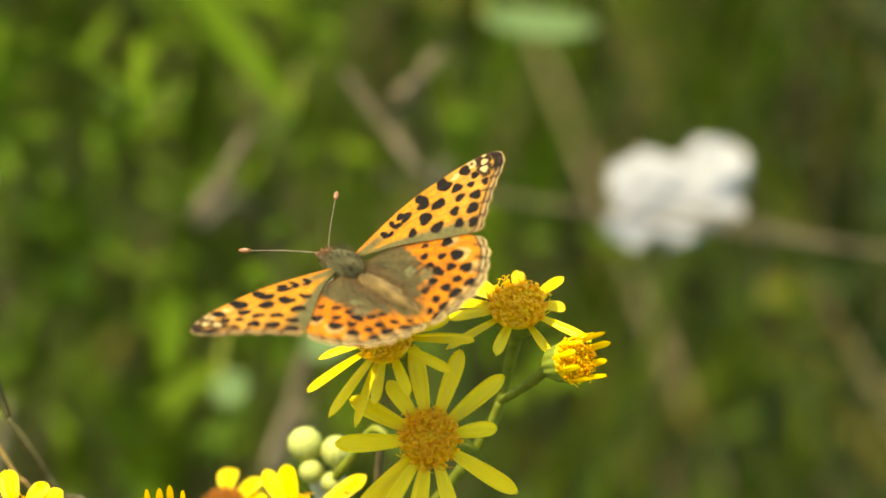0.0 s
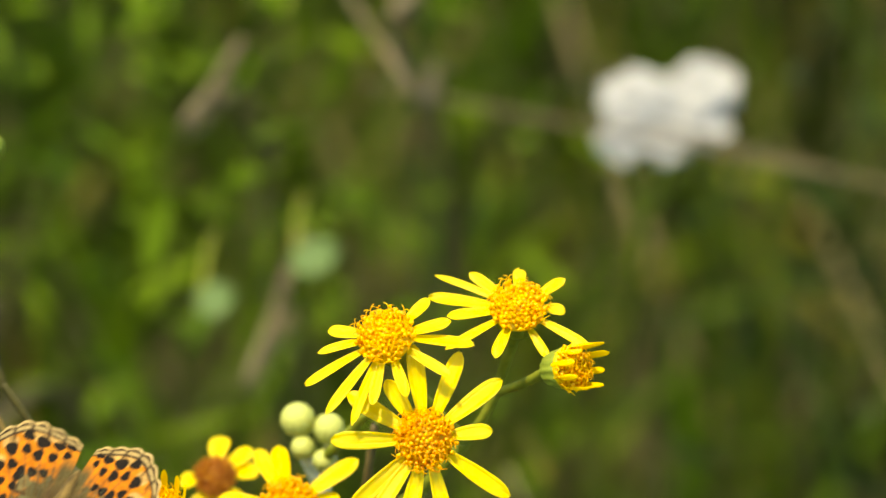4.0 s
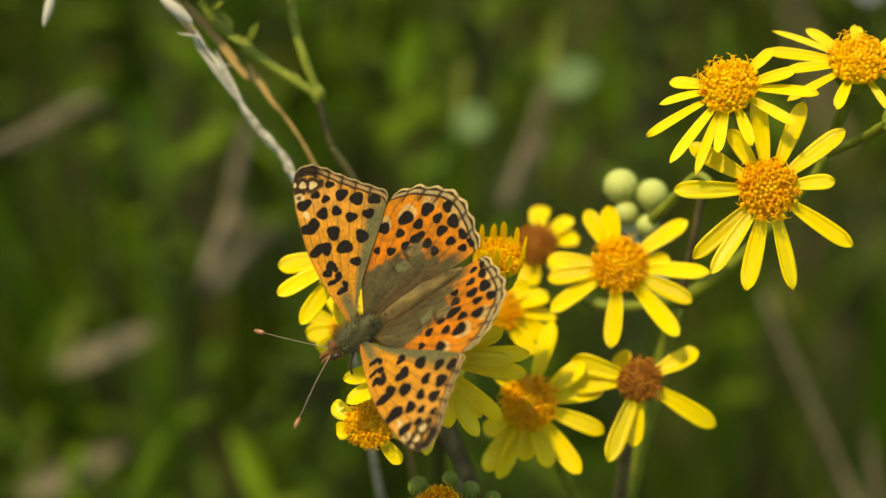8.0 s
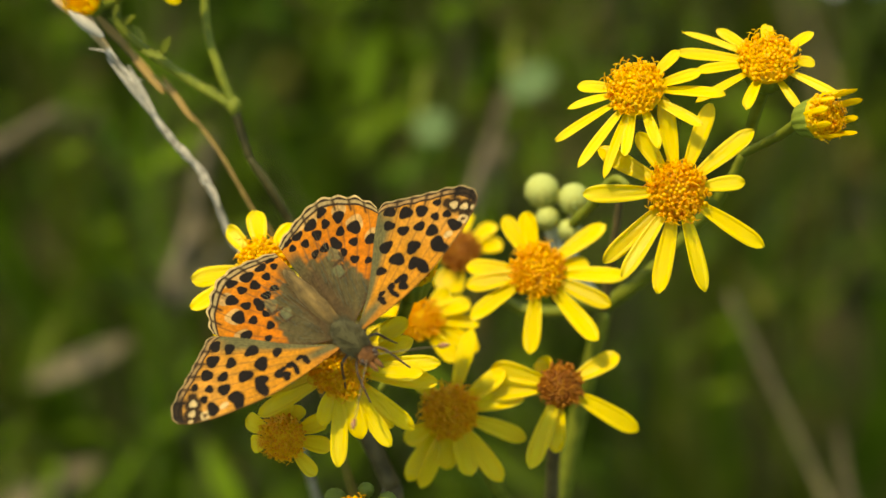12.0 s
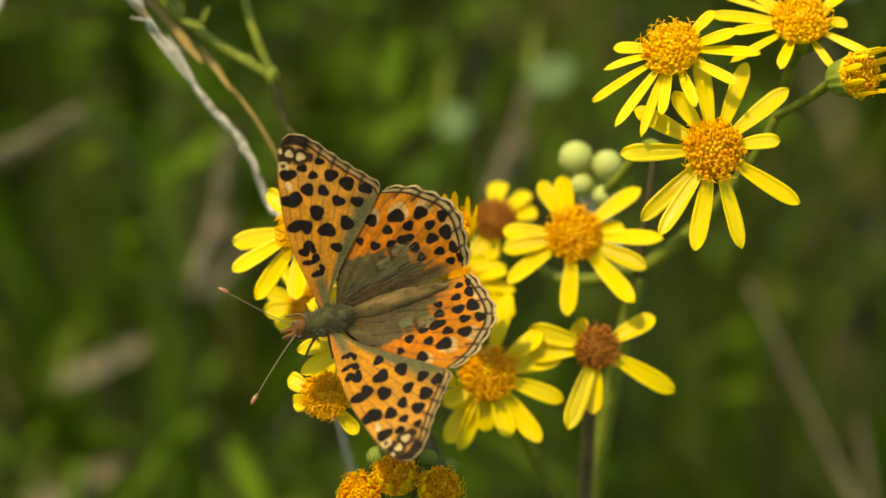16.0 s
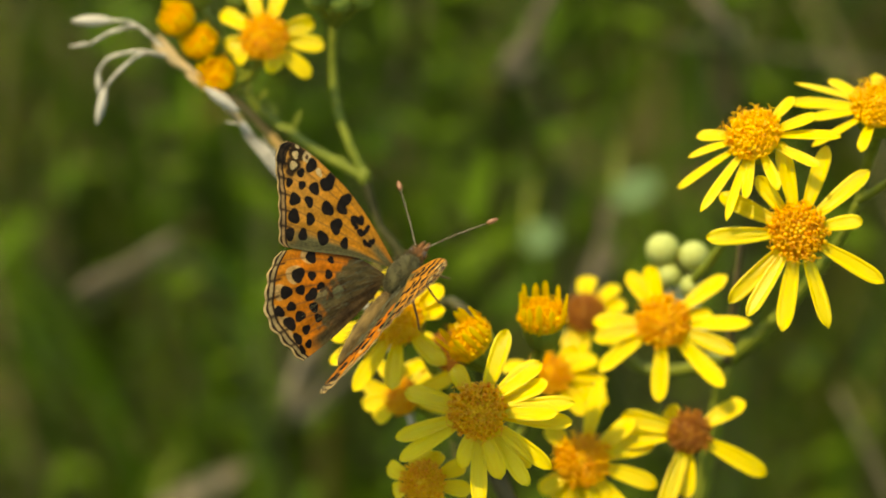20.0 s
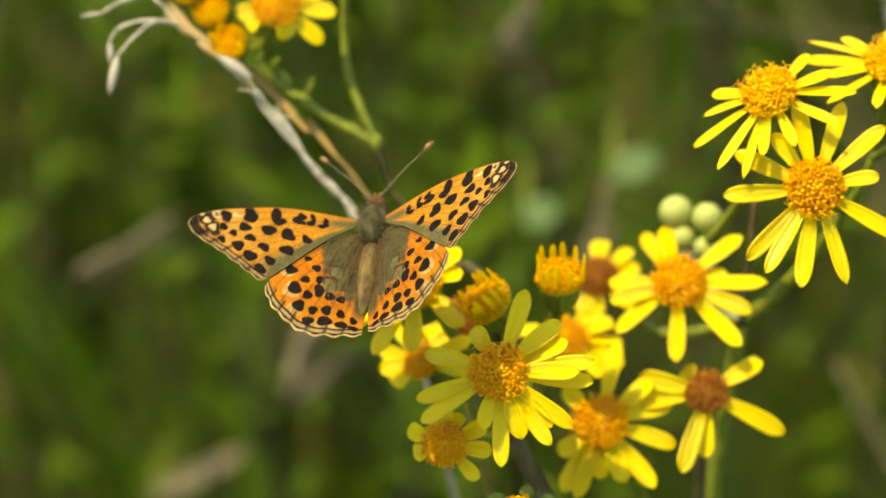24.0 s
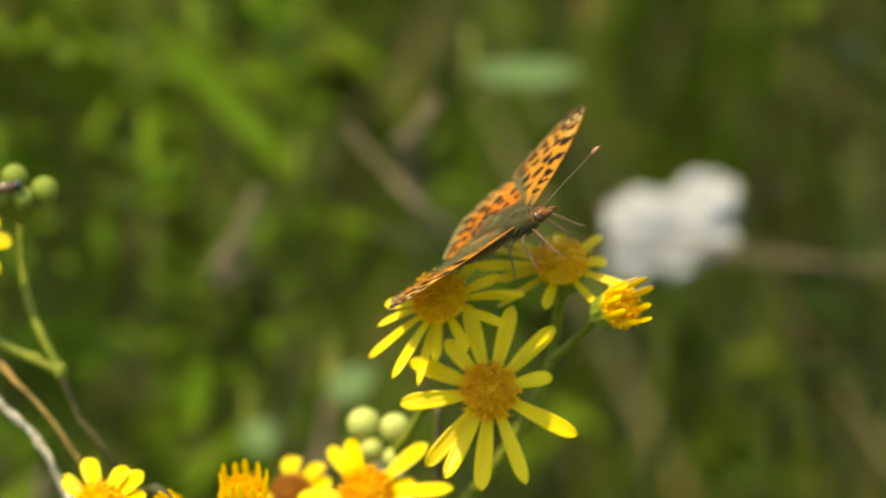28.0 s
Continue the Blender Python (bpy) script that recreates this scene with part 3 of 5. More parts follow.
for p, r in LBUDS:
    bud(further, p, (0.0, 0.6, 0.8), r, True)
    stalk(further, [hub if p.x < -0.065 else loc(-0.0585, 0.0285, -0.022), behind(p, (0, 0.6, 0.8), r * 0.8)], 0.55, 0.5)
rl = random.Random(5)
for k in range(7):
    t = rl.random()
    p = loc(-0.0553, 0.0087, -0.022).lerp(loc(-0.0690, 0.0190, -0.020), t)
    leaflet(further, p, way(rl.uniform(-1, 1), rl.uniform(0.1, 1), rl.uniform(0, 0.8)), way(0, 0.3, 1), rl.uniform(1.8, 3.6) * MM, 1.0 * MM)

# small beetle on the buds
beetle = thing("beetle", "small dark brown beetle on the green buds", "insect", loc(-0.0592, 0.0318, -0.0142))
bm4 = basis(loc(-0.0592, 0.0318, -0.0142), way(1, 0.1, 0), way(0, 0.3, 1))
part("wing_case", mesh_of("wing_case", *lathe([(0.02, -1), (0.55, -0.8), (0.8, -0.2), (0.75, 0.5), (0.4, 0.95), (0.05, 1)], 14), BEETLE), beetle, bm4 @ Matrix.Rotation(radians(90), 4, "Y") @ Matrix.Diagonal((1.0 * MM, 0.9 * MM, 1.7 * MM, 1)))
part("head", mesh_of("head", *lathe([(0.05, -1), (0.7, -0.6), (0.9, 0), (0.6, 0.7), (0.05, 1)], 12), BEETLE_DARK), beetle, basis(loc(-0.0574, 0.0320, -0.0142), way(1, 0, 0), way(0, 0, 1), 0.8 * MM, 0.8 * MM, 0.7 * MM))

# ---- dry grass ----
dry = thing("dry_grass", "bleached dry grass stalk with a drooping seed head", "grass", (-0.04, 0.13, 0.0), "dry grass stalks")
A = [Vector((-0.04, 0.13, 0)), Vector((-0.045, 0.10, 0.3)), loc(-0.0490, -0.030, -0.034), loc(-0.0554, -0.0070, -0.022), loc(-0.0586, 0.0004, -0.020), loc(-0.0626, 0.0050, -0.019), loc(-0.0671, 0.0119, -0.018), loc(-0.0725, 0.0186, -0.017), loc(-0.0787, 0.0242, -0.017)]
p = spline(A, 8)
part("stalk", mesh_of("stalk", *tube(p, lambda t: 0.55 * MM * (1 - 0.4 * t) * (1 + 0.22 * math.sin(t * 70) + 0.12 * math.sin(t * 173)), 7, 0.25), PALE), dry)
for turn in range(3):
    q0 = int(0.42 * (len(p) - 1))
    wind = []
    for i, c in enumerate(p[q0:-1]):
        d = (p[q0 + i + 1] - c).normalized()
        a1 = (way(0, 0, 1) - d * way(0, 0, 1).dot(d)).normalized()
        ang = i * 0.21 + turn * 2.1 + 0.9 * math.sin(i * 0.37 + 2 * turn)
        wind.append(c + (a1 * math.cos(ang) + d.cross(a1) * math.sin(ang)) * (0.40 + 0.12 * math.sin(i * 1.3 + turn)) * MM)
    part("fibre", mesh_of("fibre", *tube(spline(wind, 3), lambda t: 0.17 * MM * (1.1 - 0.5 * t), 5), PALE), dry)
rs = random.Random(8)
for k in range(5):
    q = rs.uniform(0.62, 0.80)
    c = p[int(q * (len(p) - 1))]
    d = (p[min(int(q * (len(p) - 1)) + 1, len(p) - 1)] - c).normalized()
    v, f = strap(10, 2, lambda t, s: (t, 0.5 * math.sin(math.pi * min(1, 0.08 + 0.9 * t))), lambda t, s: 0.1 * math.sin(t * 5), 0.04)
    part("sheath", mesh_of("sheath", v, f, PALE), dry, basis(c, d + AXES @ Vector((rs.uniform(-0.12, 0.12), rs.uniform(-0.08, 0.08), 0.05)), way(rs.uniform(-0.5, 0.5), 0.3, 1), rs.uniform(6, 11) * MM, 0.7 * MM, 1.2 * MM))


def spikelet(parent, at, d, length, width, awn, mat=None):
    v, f = strap(10, 4, lambda t, s: (t, 0.5 * math.sin(math.pi * min(1, 0.05 + 0.95 * t)) ** 0.8), lambda t, s: 0.35 * (1 - s * s) * math.sin(math.pi * t), 0.2)
    sp = part("spikelet", mesh_of("spikelet", v, f, mat or PALE), parent, basis(at, d, way(0, 0.2, 1), length, width, width))
    if awn:
        e = at + d.normalized() * length * 0.9
        pts = spline([e, e + d.normalized() * awn * 0.5 + way(0, -0.2, 0) * awn * 0.1, e + d.normalized() * awn + way(0, -1, 0) * awn * 0.25], 5)
        v, f = tube(pts, lambda t: 0.12 * MM * (1 - 0.6 * t), 4)
        part("awn", mesh_of("awn", v, f, PALE), sp)


rk = random.Random(18)
for k in range(16):
    q = 0.80 + 0.19 * k / 16
    c = p[int(q * (len(p) - 1))]
    d = (p[min(int(q * (len(p) - 1)) + 1, len(p) - 1)] - c).normalized()
    spikelet(dry, c, d + AXES @ Vector((rk.uniform(-0.3, 0.2), rk.uniform(-0.15, 0.3), 0.15)), rk.uniform(3.6, 6.0) * MM, rk.uniform(0.7, 1.15) * MM, rk.uniform(3, 7) * MM if k % 3 == 0 else 0, SPIKE)
tips = [
    [loc(-0.0725, 0.0186, -0.017), loc(-0.0787, 0.0242, -0.017), loc(-0.0835, 0.0285, -0.017), loc(-0.0868, 0.0292, -0.017)],
    [loc(-0.0787, 0.0242, -0.017), loc(-0.0830, 0.0250, -0.016), loc(-0.0868, 0.0243, -0.016), loc(-0.0884, 0.0225, -0.016)],
    [loc(-0.0787, 0.0242, -0.017), loc(-0.0820, 0.0247, -0.015), loc(-0.0850, 0.0228, -0.015), loc(-0.0872, 0.0205, -0.015)],
    [loc(-0.0835, 0.0285, -0.017), loc(-0.0868, 0.0275, -0.016), loc(-0.0892, 0.0262, -0.016)],
]
for t in tips:
    part("branchlet", mesh_of("branchlet", *tube(spline(t, 6), lambda q: 0.32 * MM * (1 - 0.4 * q), 5), PALE), dry)
spikelet(dry, loc(-0.0866, 0.0292, -0.017), way(-1, 0.02, 0), 5.5 * MM, 1.5 * MM, 0)
spikelet(dry, loc(-0.0892, 0.0262, -0.016), way(-1, -0.12, 0), 3.0 * MM, 0.5 * MM, 6 * MM)
spikelet(dry, loc(-0.0872, 0.0205, -0.015), way(-0.25, -1, 0), 5.0 * MM, 1.2 * MM, 3 * MM)
spikelet(dry, loc(-0.0884, 0.0225, -0.016), way(0.05, -1, 0), 3.0 * MM, 0.8 * MM, 0)
spikelet(dry, loc(-0.0690, 0.0152, -0.015), way(-1, 0.15, 0.1), 3.0 * MM, 0.25 * MM, 2 * MM)
spikelet(dry, loc(-0.0650, 0.0118, -0.015), way(-1, 0.25, 0.1), 2.5 * MM, 0.2 * MM, 4 * MM)
spikelet(dry, loc(-0.0700, 0.0170, -0.015), way(-0.75, 0.55, 0.1), 5.5 * MM, 1.5 * MM, 0)

tan = thing("dry_grass", "tan dry grass stem with a brown leaf sheath", "grass", (-0.03, 0.13, 0.0), "dry grass stalks")
Bp = [Vector((-0.03, 0.13, 0)), Vector((-0.035, 0.10, 0.3)), loc(-0.0449, -0.0308, -0.0400), loc(-0.0507, -0.0089, -0.0310), loc(-0.0535, -0.0044, -0.0290), loc(-0.0578, 0.0033, -0.0270), loc(-0.0623, 0.0089, -0.0260), loc(-0.0687, 0.0152, -0.0250), loc(-0.0742, 0.0212, -0.0250)]
part("stalk", mesh_of("stalk", *tube(spline(Bp, 8), lambda t: 0.27 * MM * (1 - 0.2 * t) * (1 + 0.25 * max(0, math.sin(t * 46)) ** 8), 7, 0.1), TAN), tan)
for c, d, ln, wd in ((loc(-0.0604, 0.0068, -0.0240), way(-0.55, 0.8, 0.1), 7, 0.8), (loc(-0.0640, 0.0103, -0.0230), way(-0.6, 0.75, 0.1), 8, 1.1), (loc(-0.0676, 0.0149, -0.0230), way(-0.7, 0.7, 0.1), 8, 1.0)):
    v, f = strap(10, 4, lambda t, s: (t, 0.5 * math.sin(math.pi * min(1, 0.06 + 0.94 * t)) ** 0.7), lambda t, s: 0.3 * s * s, 0.06)
    part("sheath", mesh_of("sheath", v, f, TAN), tan, basis(c, d, way(0, 0.2, 1), ln * MM, wd * MM, wd * MM))

# ---- white flower head behind ----
umbel = thing("white_umbel", "cluster of small white flowers on a green stalk", "wildflower", (0.02, 0.32, 0.0))
WC = Vector((0.0389, 0.0435, -0.2466))
stalk(umbel, [Vector((0.02, 0.32, 0)), Vector((0.03, 0.30, 0.25)), loc(0.036, 0.020, -0.262)], 1.6, 1.1)
petal5 = []
for k in range(5):
    a = k * 1.2566
    v, f = strap(4, 2, lambda t, s: (0.15 + 0.85 * t, 0.42 * math.sin(math.pi * min(1, 0.15 + 0.8 * t))), lambda t, s: 0.08 * t, 0.05)
    r = Matrix.Rotation(a, 4, "Z")
    petal5.append(([r @ q for q in v], f))
FLORET = joined("floret", petal5, WHITE)
rw = random.Random(3)
for cx, cy, rad, count in ((-0.0050, 0.0010, 0.0070, 44), (0.0080, 0.0044, 0.0060, 30), (-0.0078, -0.0066, 0.0042, 18), (0.0022, -0.0004, 0.0060, 26), (0.0082, -0.0030, 0.0042, 14), (0.0014, -0.0072, 0.0034, 10)):
    foot = loc(WC.x + cx, WC.y + cy - 0.004, WC.z - 0.008)
    stalk(umbel, [loc(0.036, 0.020, -0.262), foot], 0.8, 0.5, name="umbel_ray")
    for k in range(count):
        r = rad * math.sqrt((k + 0.5) / count)
        a = k * 2.4
        p = loc(WC.x + cx + r * math.cos(a), WC.y + cy + r * math.sin(a) * 0.85, WC.z + rw.uniform(-0.002, 0.002) - r * 0.2)
        part("floret", FLORET, umbel, basis(p, way(rw.uniform(-1, 1), rw.uniform(-1, 1), 0), way(rw.uniform(-0.3, 0.3), 0.4 + rw.uniform(-0.3, 0.3), 0.9), 2.1 * MM, 2.1 * MM, 2.1 * MM))

# ---- meadow behind ----
def blade(base, tip, bow, width, rng, n=7):
    """One grass blade as a folded strip."""
    b, t = Vector(base), Vector(tip)
    ang = rng.uniform(0, math.pi)
    side = Vector((math.cos(ang), math.sin(ang) * 0.6, 0))
    verts, faces = [], []
    for i in range(n + 1):
        q = i / n
        c = b.lerp(t, q) + bow * math.sin(q * math.pi) * 0.5
        h = width * 0.5 * (1 - q ** 2.5) * (0.55 + 0.45 * min(1, q * 4)) + 0.0001
        fold = Vector((side.y, -side.x, 0)) * h * 0.35
        verts += [c - side * h, c + fold, c + side * h]
    for i in range(n):
        for j in (0, 1):
            a = i * 3 + j
            faces.append((a, a + 1, a + 4, a + 3))
    return verts, faces


def depth_of(p):
    return (AXES.inverted() @ (p - ORIGIN)).z


def field(name, label, count, region, heights, widths, lean, mat, seed, limit=-0.13):
    rng = random.Random(seed)
    verts, faces = [], []
    x0, x1, y0, y1 = region
    for k in range(count):
        x, y = rng.uniform(x0, x1), y0 + (y1 - y0) * rng.random() ** 1.3
        h = rng.uniform(*heights) * (0.8 + 0.4 * noise.noise(Vector((x * 7, y * 7, 3))))
        a = rng.uniform(0, 6.283)
        d = Vector((math.cos(a), math.sin(a), 0)) * h * rng.uniform(0.05, lean)
        base, tip = Vector((x, y, 0)), Vector((x, y, h)) + d
        if depth_of(tip) > limit:
            continue
        bow = Vector((rng.uniform(-1, 1), rng.uniform(-1, 1), 0.6)) * h * 0.18
        v, f = blade(base, tip, bow, rng.uniform(*widths), rng)
        o = len(verts)
        verts += v
        faces += [tuple(i + o for i in q) for q in f]
    ob = new(name, mesh_of(name, verts, faces, mat))
    return tagged(ob, label, "grass", kind="stuff")


def herbs(name, label, count, region, heights, sizes, mat, seed, limit=-0.14):
    """Leafy herbs: many oval leaves at all angles over the ground."""
    rng = random.Random(seed)
    unit, quads = strap(5, 2, lambda t, s: (t, 0.5 * math.sin(math.pi * min(1, 0.05 + 0.95 * t)) ** 0.8), lambda t, s: 0.25 * abs(s) - 0.5 * t * t, 0.02)
    verts, faces = [], []
    x0, x1, y0, y1 = region
    k = 0
    while k < count:
        k += 1
        p = Vector((rng.uniform(x0, x1), y0 + (y1 - y0) * rng.random() ** 1.4, rng.uniform(*heights)))
        clump = noise.noise(Vector((p.x * 9, p.y * 9, p.z * 5 + seed)))
        if depth_of(p) > limit - 0.03 or clump < -0.05:
            continue
        d = Vector((rng.uniform(-1, 1), rng.uniform(-1, 1), rng.uniform(-0.3, 0.9))).normalized()
        ln = rng.uniform(*sizes)
        m = basis(p, d, Vector((rng.uniform(-0.7, 0.7), rng.uniform(-0.9, 0.3), 1)), 1.35 * ln, ln * rng.uniform(0.16, 0.36), ln * 0.3)
        o = len(verts)
        verts += [m @ q for q in unit]
        faces += [tuple(i + o for i in q) for q in quads]
    return tagged(new(name, mesh_of(name, verts, faces, mat)), label, "herbs", kind="stuff")


field("meadow_grass", "dense green meadow grass out of focus", 2600, (-0.75, 0.75, 0.30, 2.4), (0.24, 0.48), (0.004, 0.010), 0.6, GRASS, 1)
field("meadow_grass", "low green meadow grass in the shade", 700, (-0.6, 0.6, 0.05, 0.45), (0.10, 0.28), (0.004, 0.009), 0.7, GRASS, 4)
# added below the view, to keep sun off the low grass behind
field("meadow_grass", "unseen tall grass added to shade the low meadow", 1500, (-0.6, 0.6, -0.45, 0.02), (0.26, 0.38), (0.004, 0.009), 0.25, GRASS, 5, 9.0)
field("meadow_grass", "broad grass blades with sunlight put in their colour", 130, (-0.5, 0.02, 0.25, 1.2), (0.34, 0.52), (0.007, 0.013), 0.8, SUNLEAF, 2, -0.15)
field("dry_meadow_grass", "dry straw-coloured stems among the meadow grass", 420, (-0.6, 0.6, 0.1, 1.8), (0.28, 0.50), (0.002, 0.005), 0.9, STRAW, 3, -0.14)
herbs("meadow_herbs", "leafy green herbs among the grass", 5200, (-0.55, 0.55, 0.08, 1.5), (0.10, 0.46), (0.008, 0.024), GRASS, 6)
# the lighter leaf colour paints sunlight on the left of the meadow
herbs("meadow_herbs", "yellow-green herb leaves toned as sunlit", 900, (-0.55, -0.01, 0.30, 1.5), (0.20, 0.50), (0.007, 0.02), SUNLEAF, 7)
herbs("meadow_herbs", "light green herb leaves behind the flowers", 170, (-0.13, 0.02, 0.19, 0.33), (0.36, 0.48), (0.006, 0.014), SUNLEAF, 9)
herbs("meadow_herbs", "green herb leaves at the grass tops, toned as sunlit", 150, (-0.14, -0.035, 0.20, 0.34), (0.46, 0.57), (0.007, 0.016), SUNLEAF, 12)
# darkened leaves paint the shade at right and low under the flowers
herbs("meadow_herbs", "green herb leaves with shade put in their colour", 240, (0.035, 0.17, 0.20, 0.36), (0.40, 0.55), (0.008, 0.02), SHADELEAF, 13)
herbs("meadow_herbs", "low herb leaves under the flowers, shade in their colour", 240, (0.0, 0.12, 0.09, 0.24), (0.30, 0.43), (0.008, 0.02), SHADELEAF, 14)
herbs("meadow_herbs", "low yellow-green herb leaves, toned as sunlit", 110, (-0.20, -0.06, 0.10, 0.21), (0.34, 0.43), (0.008, 0.018), SUNLEAF, 15)
# the meadow goes on all round
rng = random.Random(77)
verts, faces = [], []
while len(verts) < 15 * 15000:
    a, d = rng.uniform(0, 6.283), 0.3 + 7.5 * rng.random() ** 1.5
    x, y = d * math.cos(a), 0.8 + d * math.sin(a)
    if abs(x) < 0.62 and -0.5 < y < 2.35:
        continue
    h = rng.uniform(0.18, 0.45) if y > 0.3 or d > 2.2 else rng.uniform(0.10, 0.28)
    v, f = blade((x, y, 0), (x + rng.uniform(-0.15, 0.15), y + rng.uniform(-0.15, 0.15), h), Vector((rng.uniform(-1, 1), rng.uniform(-1, 1), 0.5)) * h * 0.15, rng.uniform(0.008, 0.02), rng, 4)
    o = len(verts)
    verts += v
    faces += [tuple(i + o for i in q) for q in f]
tagged(new("meadow_grass", mesh_of("meadow_grass", verts, faces, GRASS)), "green meadow grass spreading all round", "grass", kind="stuff")


def far_stem(name, label, a, b, r, mat):
    """A stem through two places, run on to the ground."""
    a, b = loc(*a), loc(*b)
    lo, hi = (a, b) if a.z < b.z else (b, a)
    out = lo + way(0, 0, -1) * 0.14
    foot = Vector((out.x, out.y + 0.12, 0.0))
    ob = thing(name, label, "grass", foot, "meadow stems")
    stalk(ob, [foot, out.lerp(foot, 0.5), out, lo, lo.lerp(hi, 0.5), hi], r * 0.8, r * 0.5, mat)
    d = (hi - lo).normalized()
    for q in (0.15, 0.7):
        part("node", mesh_of("node", *lathe([(0.5, -1.0), (0.85, -0.5), (1.0, 0.0), (0.85, 0.5), (0.5, 1.0)], 10), mat), ob, basis(lo.lerp(hi, q), way(0, 0, 1).cross(d), d, r * 0.75 * MM, r * 0.75 * MM, r * MM))
    v, f = strap(8, 2, lambda t, s: (t, 0.5 * math.sin(math.pi * min(1, 0.08 + 0.92 * t)) ** 0.7), lambda t, s: 0.3 * s * s, 0.05)
    part("leaf_sheath", mesh_of("leaf_sheath", v, f, mat), ob, basis(lo.lerp(hi, 0.15), d + way(0.25, 0, 0.1) * 0.3, way(0, 0, 1), (hi - lo).length * 0.45, r * 1.6 * MM, r * 1.6 * MM))
    return ob


DRY = "dry straw-coloured stem in the meadow"
far_stem("dry_stem", DRY, (0.0400, -0.0856, -0.2), (0.0101, -0.0254, -0.2), 1.2, OLDSTEM)
far_stem("dry_stem", DRY, (0.1000, 0.0275, -0.25), (-0.0212, 0.0463, -0.24), 0.8, OLDSTEM)
far_stem("dry_stem", DRY, (-0.0086, 0.0419, -0.2), (-0.0242, 0.0633, -0.2), 1.6, OLDSTEM)
far_stem("dry_stem", DRY, (-0.0148, 0.0568, -0.2), (-0.0062, 0.0673, -0.2), 2.0, OLDSTEM)
far_stem("dry_stem", DRY, (-0.0941, -0.0299, -0.2), (-0.0877, 0.0024, -0.2), 2.2, OLDSTEM)
far_stem("dry_stem", DRY, (-0.0391, -0.0126, -0.2), (-0.0297, 0.0174, -0.2), 1.8, OLDSTEM)
far_stem("dry_stem", DRY, (-0.1350, -0.0048, -0.2), (-0.1169, 0.0066, -0.2), 1.8, OLDSTEM)
far_stem("dry_stem", DRY, (-0.0520, 0.0350, -0.2), (-0.0423, 0.0529, -0.2), 1.8, OLDSTEM)


def far_leaf(label, a, b, width, mat):
    a, b = loc(*a), loc(*b)
    ob = thing("meadow_leaf", label, "leaf", Vector((a.x, a.y + 0.05, 0)), "meadow leaves")
    v, f = strap(12, 4, lambda t, s: (t, 0.5 * math.sin(math.pi * min(1, 0.06 + 0.94 * t)) ** 0.7), lambda t, s: 0.2 * abs(s) - 0.1 * math.sin(3 * t), 0.02)
    part("blade", mesh_of("blade", v, f, mat), ob, basis(a, b - a, way(0, 0.5, 1), (b - a).length, width, width))
    stalk(ob, [Vector((a.x, a.y + 0.05, 0)), Vector((a.x, a.y + 0.10, a.z * 0.4)), a + way(0, 0, -1) * 0.06, a], 0.6, 0.5)
    return ob


GREEN = "broad green leaf catching the sun in the meadow"
far_leaf(GREEN, (-0.0378, 0.0592, -0.24), (-0.0674, 0.0979, -0.24), 0.0066, SUNLEAF)
far_leaf("pale grey-green leaf in the meadow", (0.0009, 0.0778, -0.24), (0.0243, 0.0756, -0.24), 0.007, BLUELEAF)
far_leaf(GREEN, (-0.0610, 0.0080, -0.22), (-0.0580, 0.0240, -0.22), 0.005, SUNLEAF)
far_leaf("pale grey-green leaf in the meadow", (-0.0310, 0.0110, -0.19), (-0.0220, 0.0150, -0.19), 0.007, BLUELEAF)
far_leaf("pale grey-green leaf in the meadow", (-0.0480, 0.0030, -0.19), (-0.0410, 0.0060, -0.19), 0.007, BLUELEAF)
far_leaf("dry curled leaf lying in the meadow grass", (-0.1330, -0.0510, -0.25), (-0.1110, -0.0410, -0.25), 0.005, OLDSTEM)
far_leaf("dry curled leaf lying in the meadow grass", (-0.1410, -0.0790, -0.25), (-0.1170, -0.0665, -0.25), 0.006, OLDSTEM)

# ---- butterfly ----
butterfly = thing("butterfly", "orange fritillary butterfly with black-spotted wings", "butterfly", (0, 0, 0))


def curve2(pts, n):
    """Smooth plane curve through pts, n + 1 even steps by length."""
    p = spline([(*q, 0) for q in pts], 24)
    d = [0.0]
    for a, b in zip(p, p[1:]):
        d.append(d[-1] + (b - a).length)
    s = np.linspace(0, d[-1], n + 1)
    return np.stack([np.interp(s, d, [q.x for q in p]), np.interp(s, d, [q.y for q in p])], 1)


def step(x, lo, hi):
    t = np.clip((x - lo) / (hi - lo), 0, 1)
    return t * t * (3 - 2 * t)


GROW = 1.0
ORANGE, DEEP, OLIVE = np.array((0.70, 0.29, 0.028)), np.array((0.68, 0.20, 0.014)), np.array((0.135, 0.138, 0.060))
BLACK, CREAM, BROWN, PEARL = np.array((0.016, 0.011, 0.008)), np.array((0.78, 0.55, 0.24)), np.array((0.13, 0.07, 0.03)), np.array((0.60, 0.44, 0.27))
OCHRE = np.array((0.55, 0.28, 0.08))
TANBAND, DARK = np.array((0.46, 0.27, 0.105)), np.array((0.040, 0.022, 0.012))


def spotted(x, y, spots, soft=0.08):
    """How far each place lies inside the spots (x, y, half length, half width), in millimetres."""
    out = np.zeros_like(x)
    for k, (sx, sy, rx, ry) in enumerate(spots):
        ang = np.arctan2(y - sy, x - sx)
        wob = 1 + 0.10 * np.sin(3 * ang + k * 1.7) + 0.07 * np.sin(2 * ang + k)
        q = np.hypot((x / GROW - sx) / rx, (y / GROW - sy) / ry) / wob / 1.09
        out = np.maximum(out, 1 - step(q, 1 - soft, 1 + soft))
    return out


def blend(c, colour, a):
    return c * (1 - a[..., None]) + colour * a[..., None]


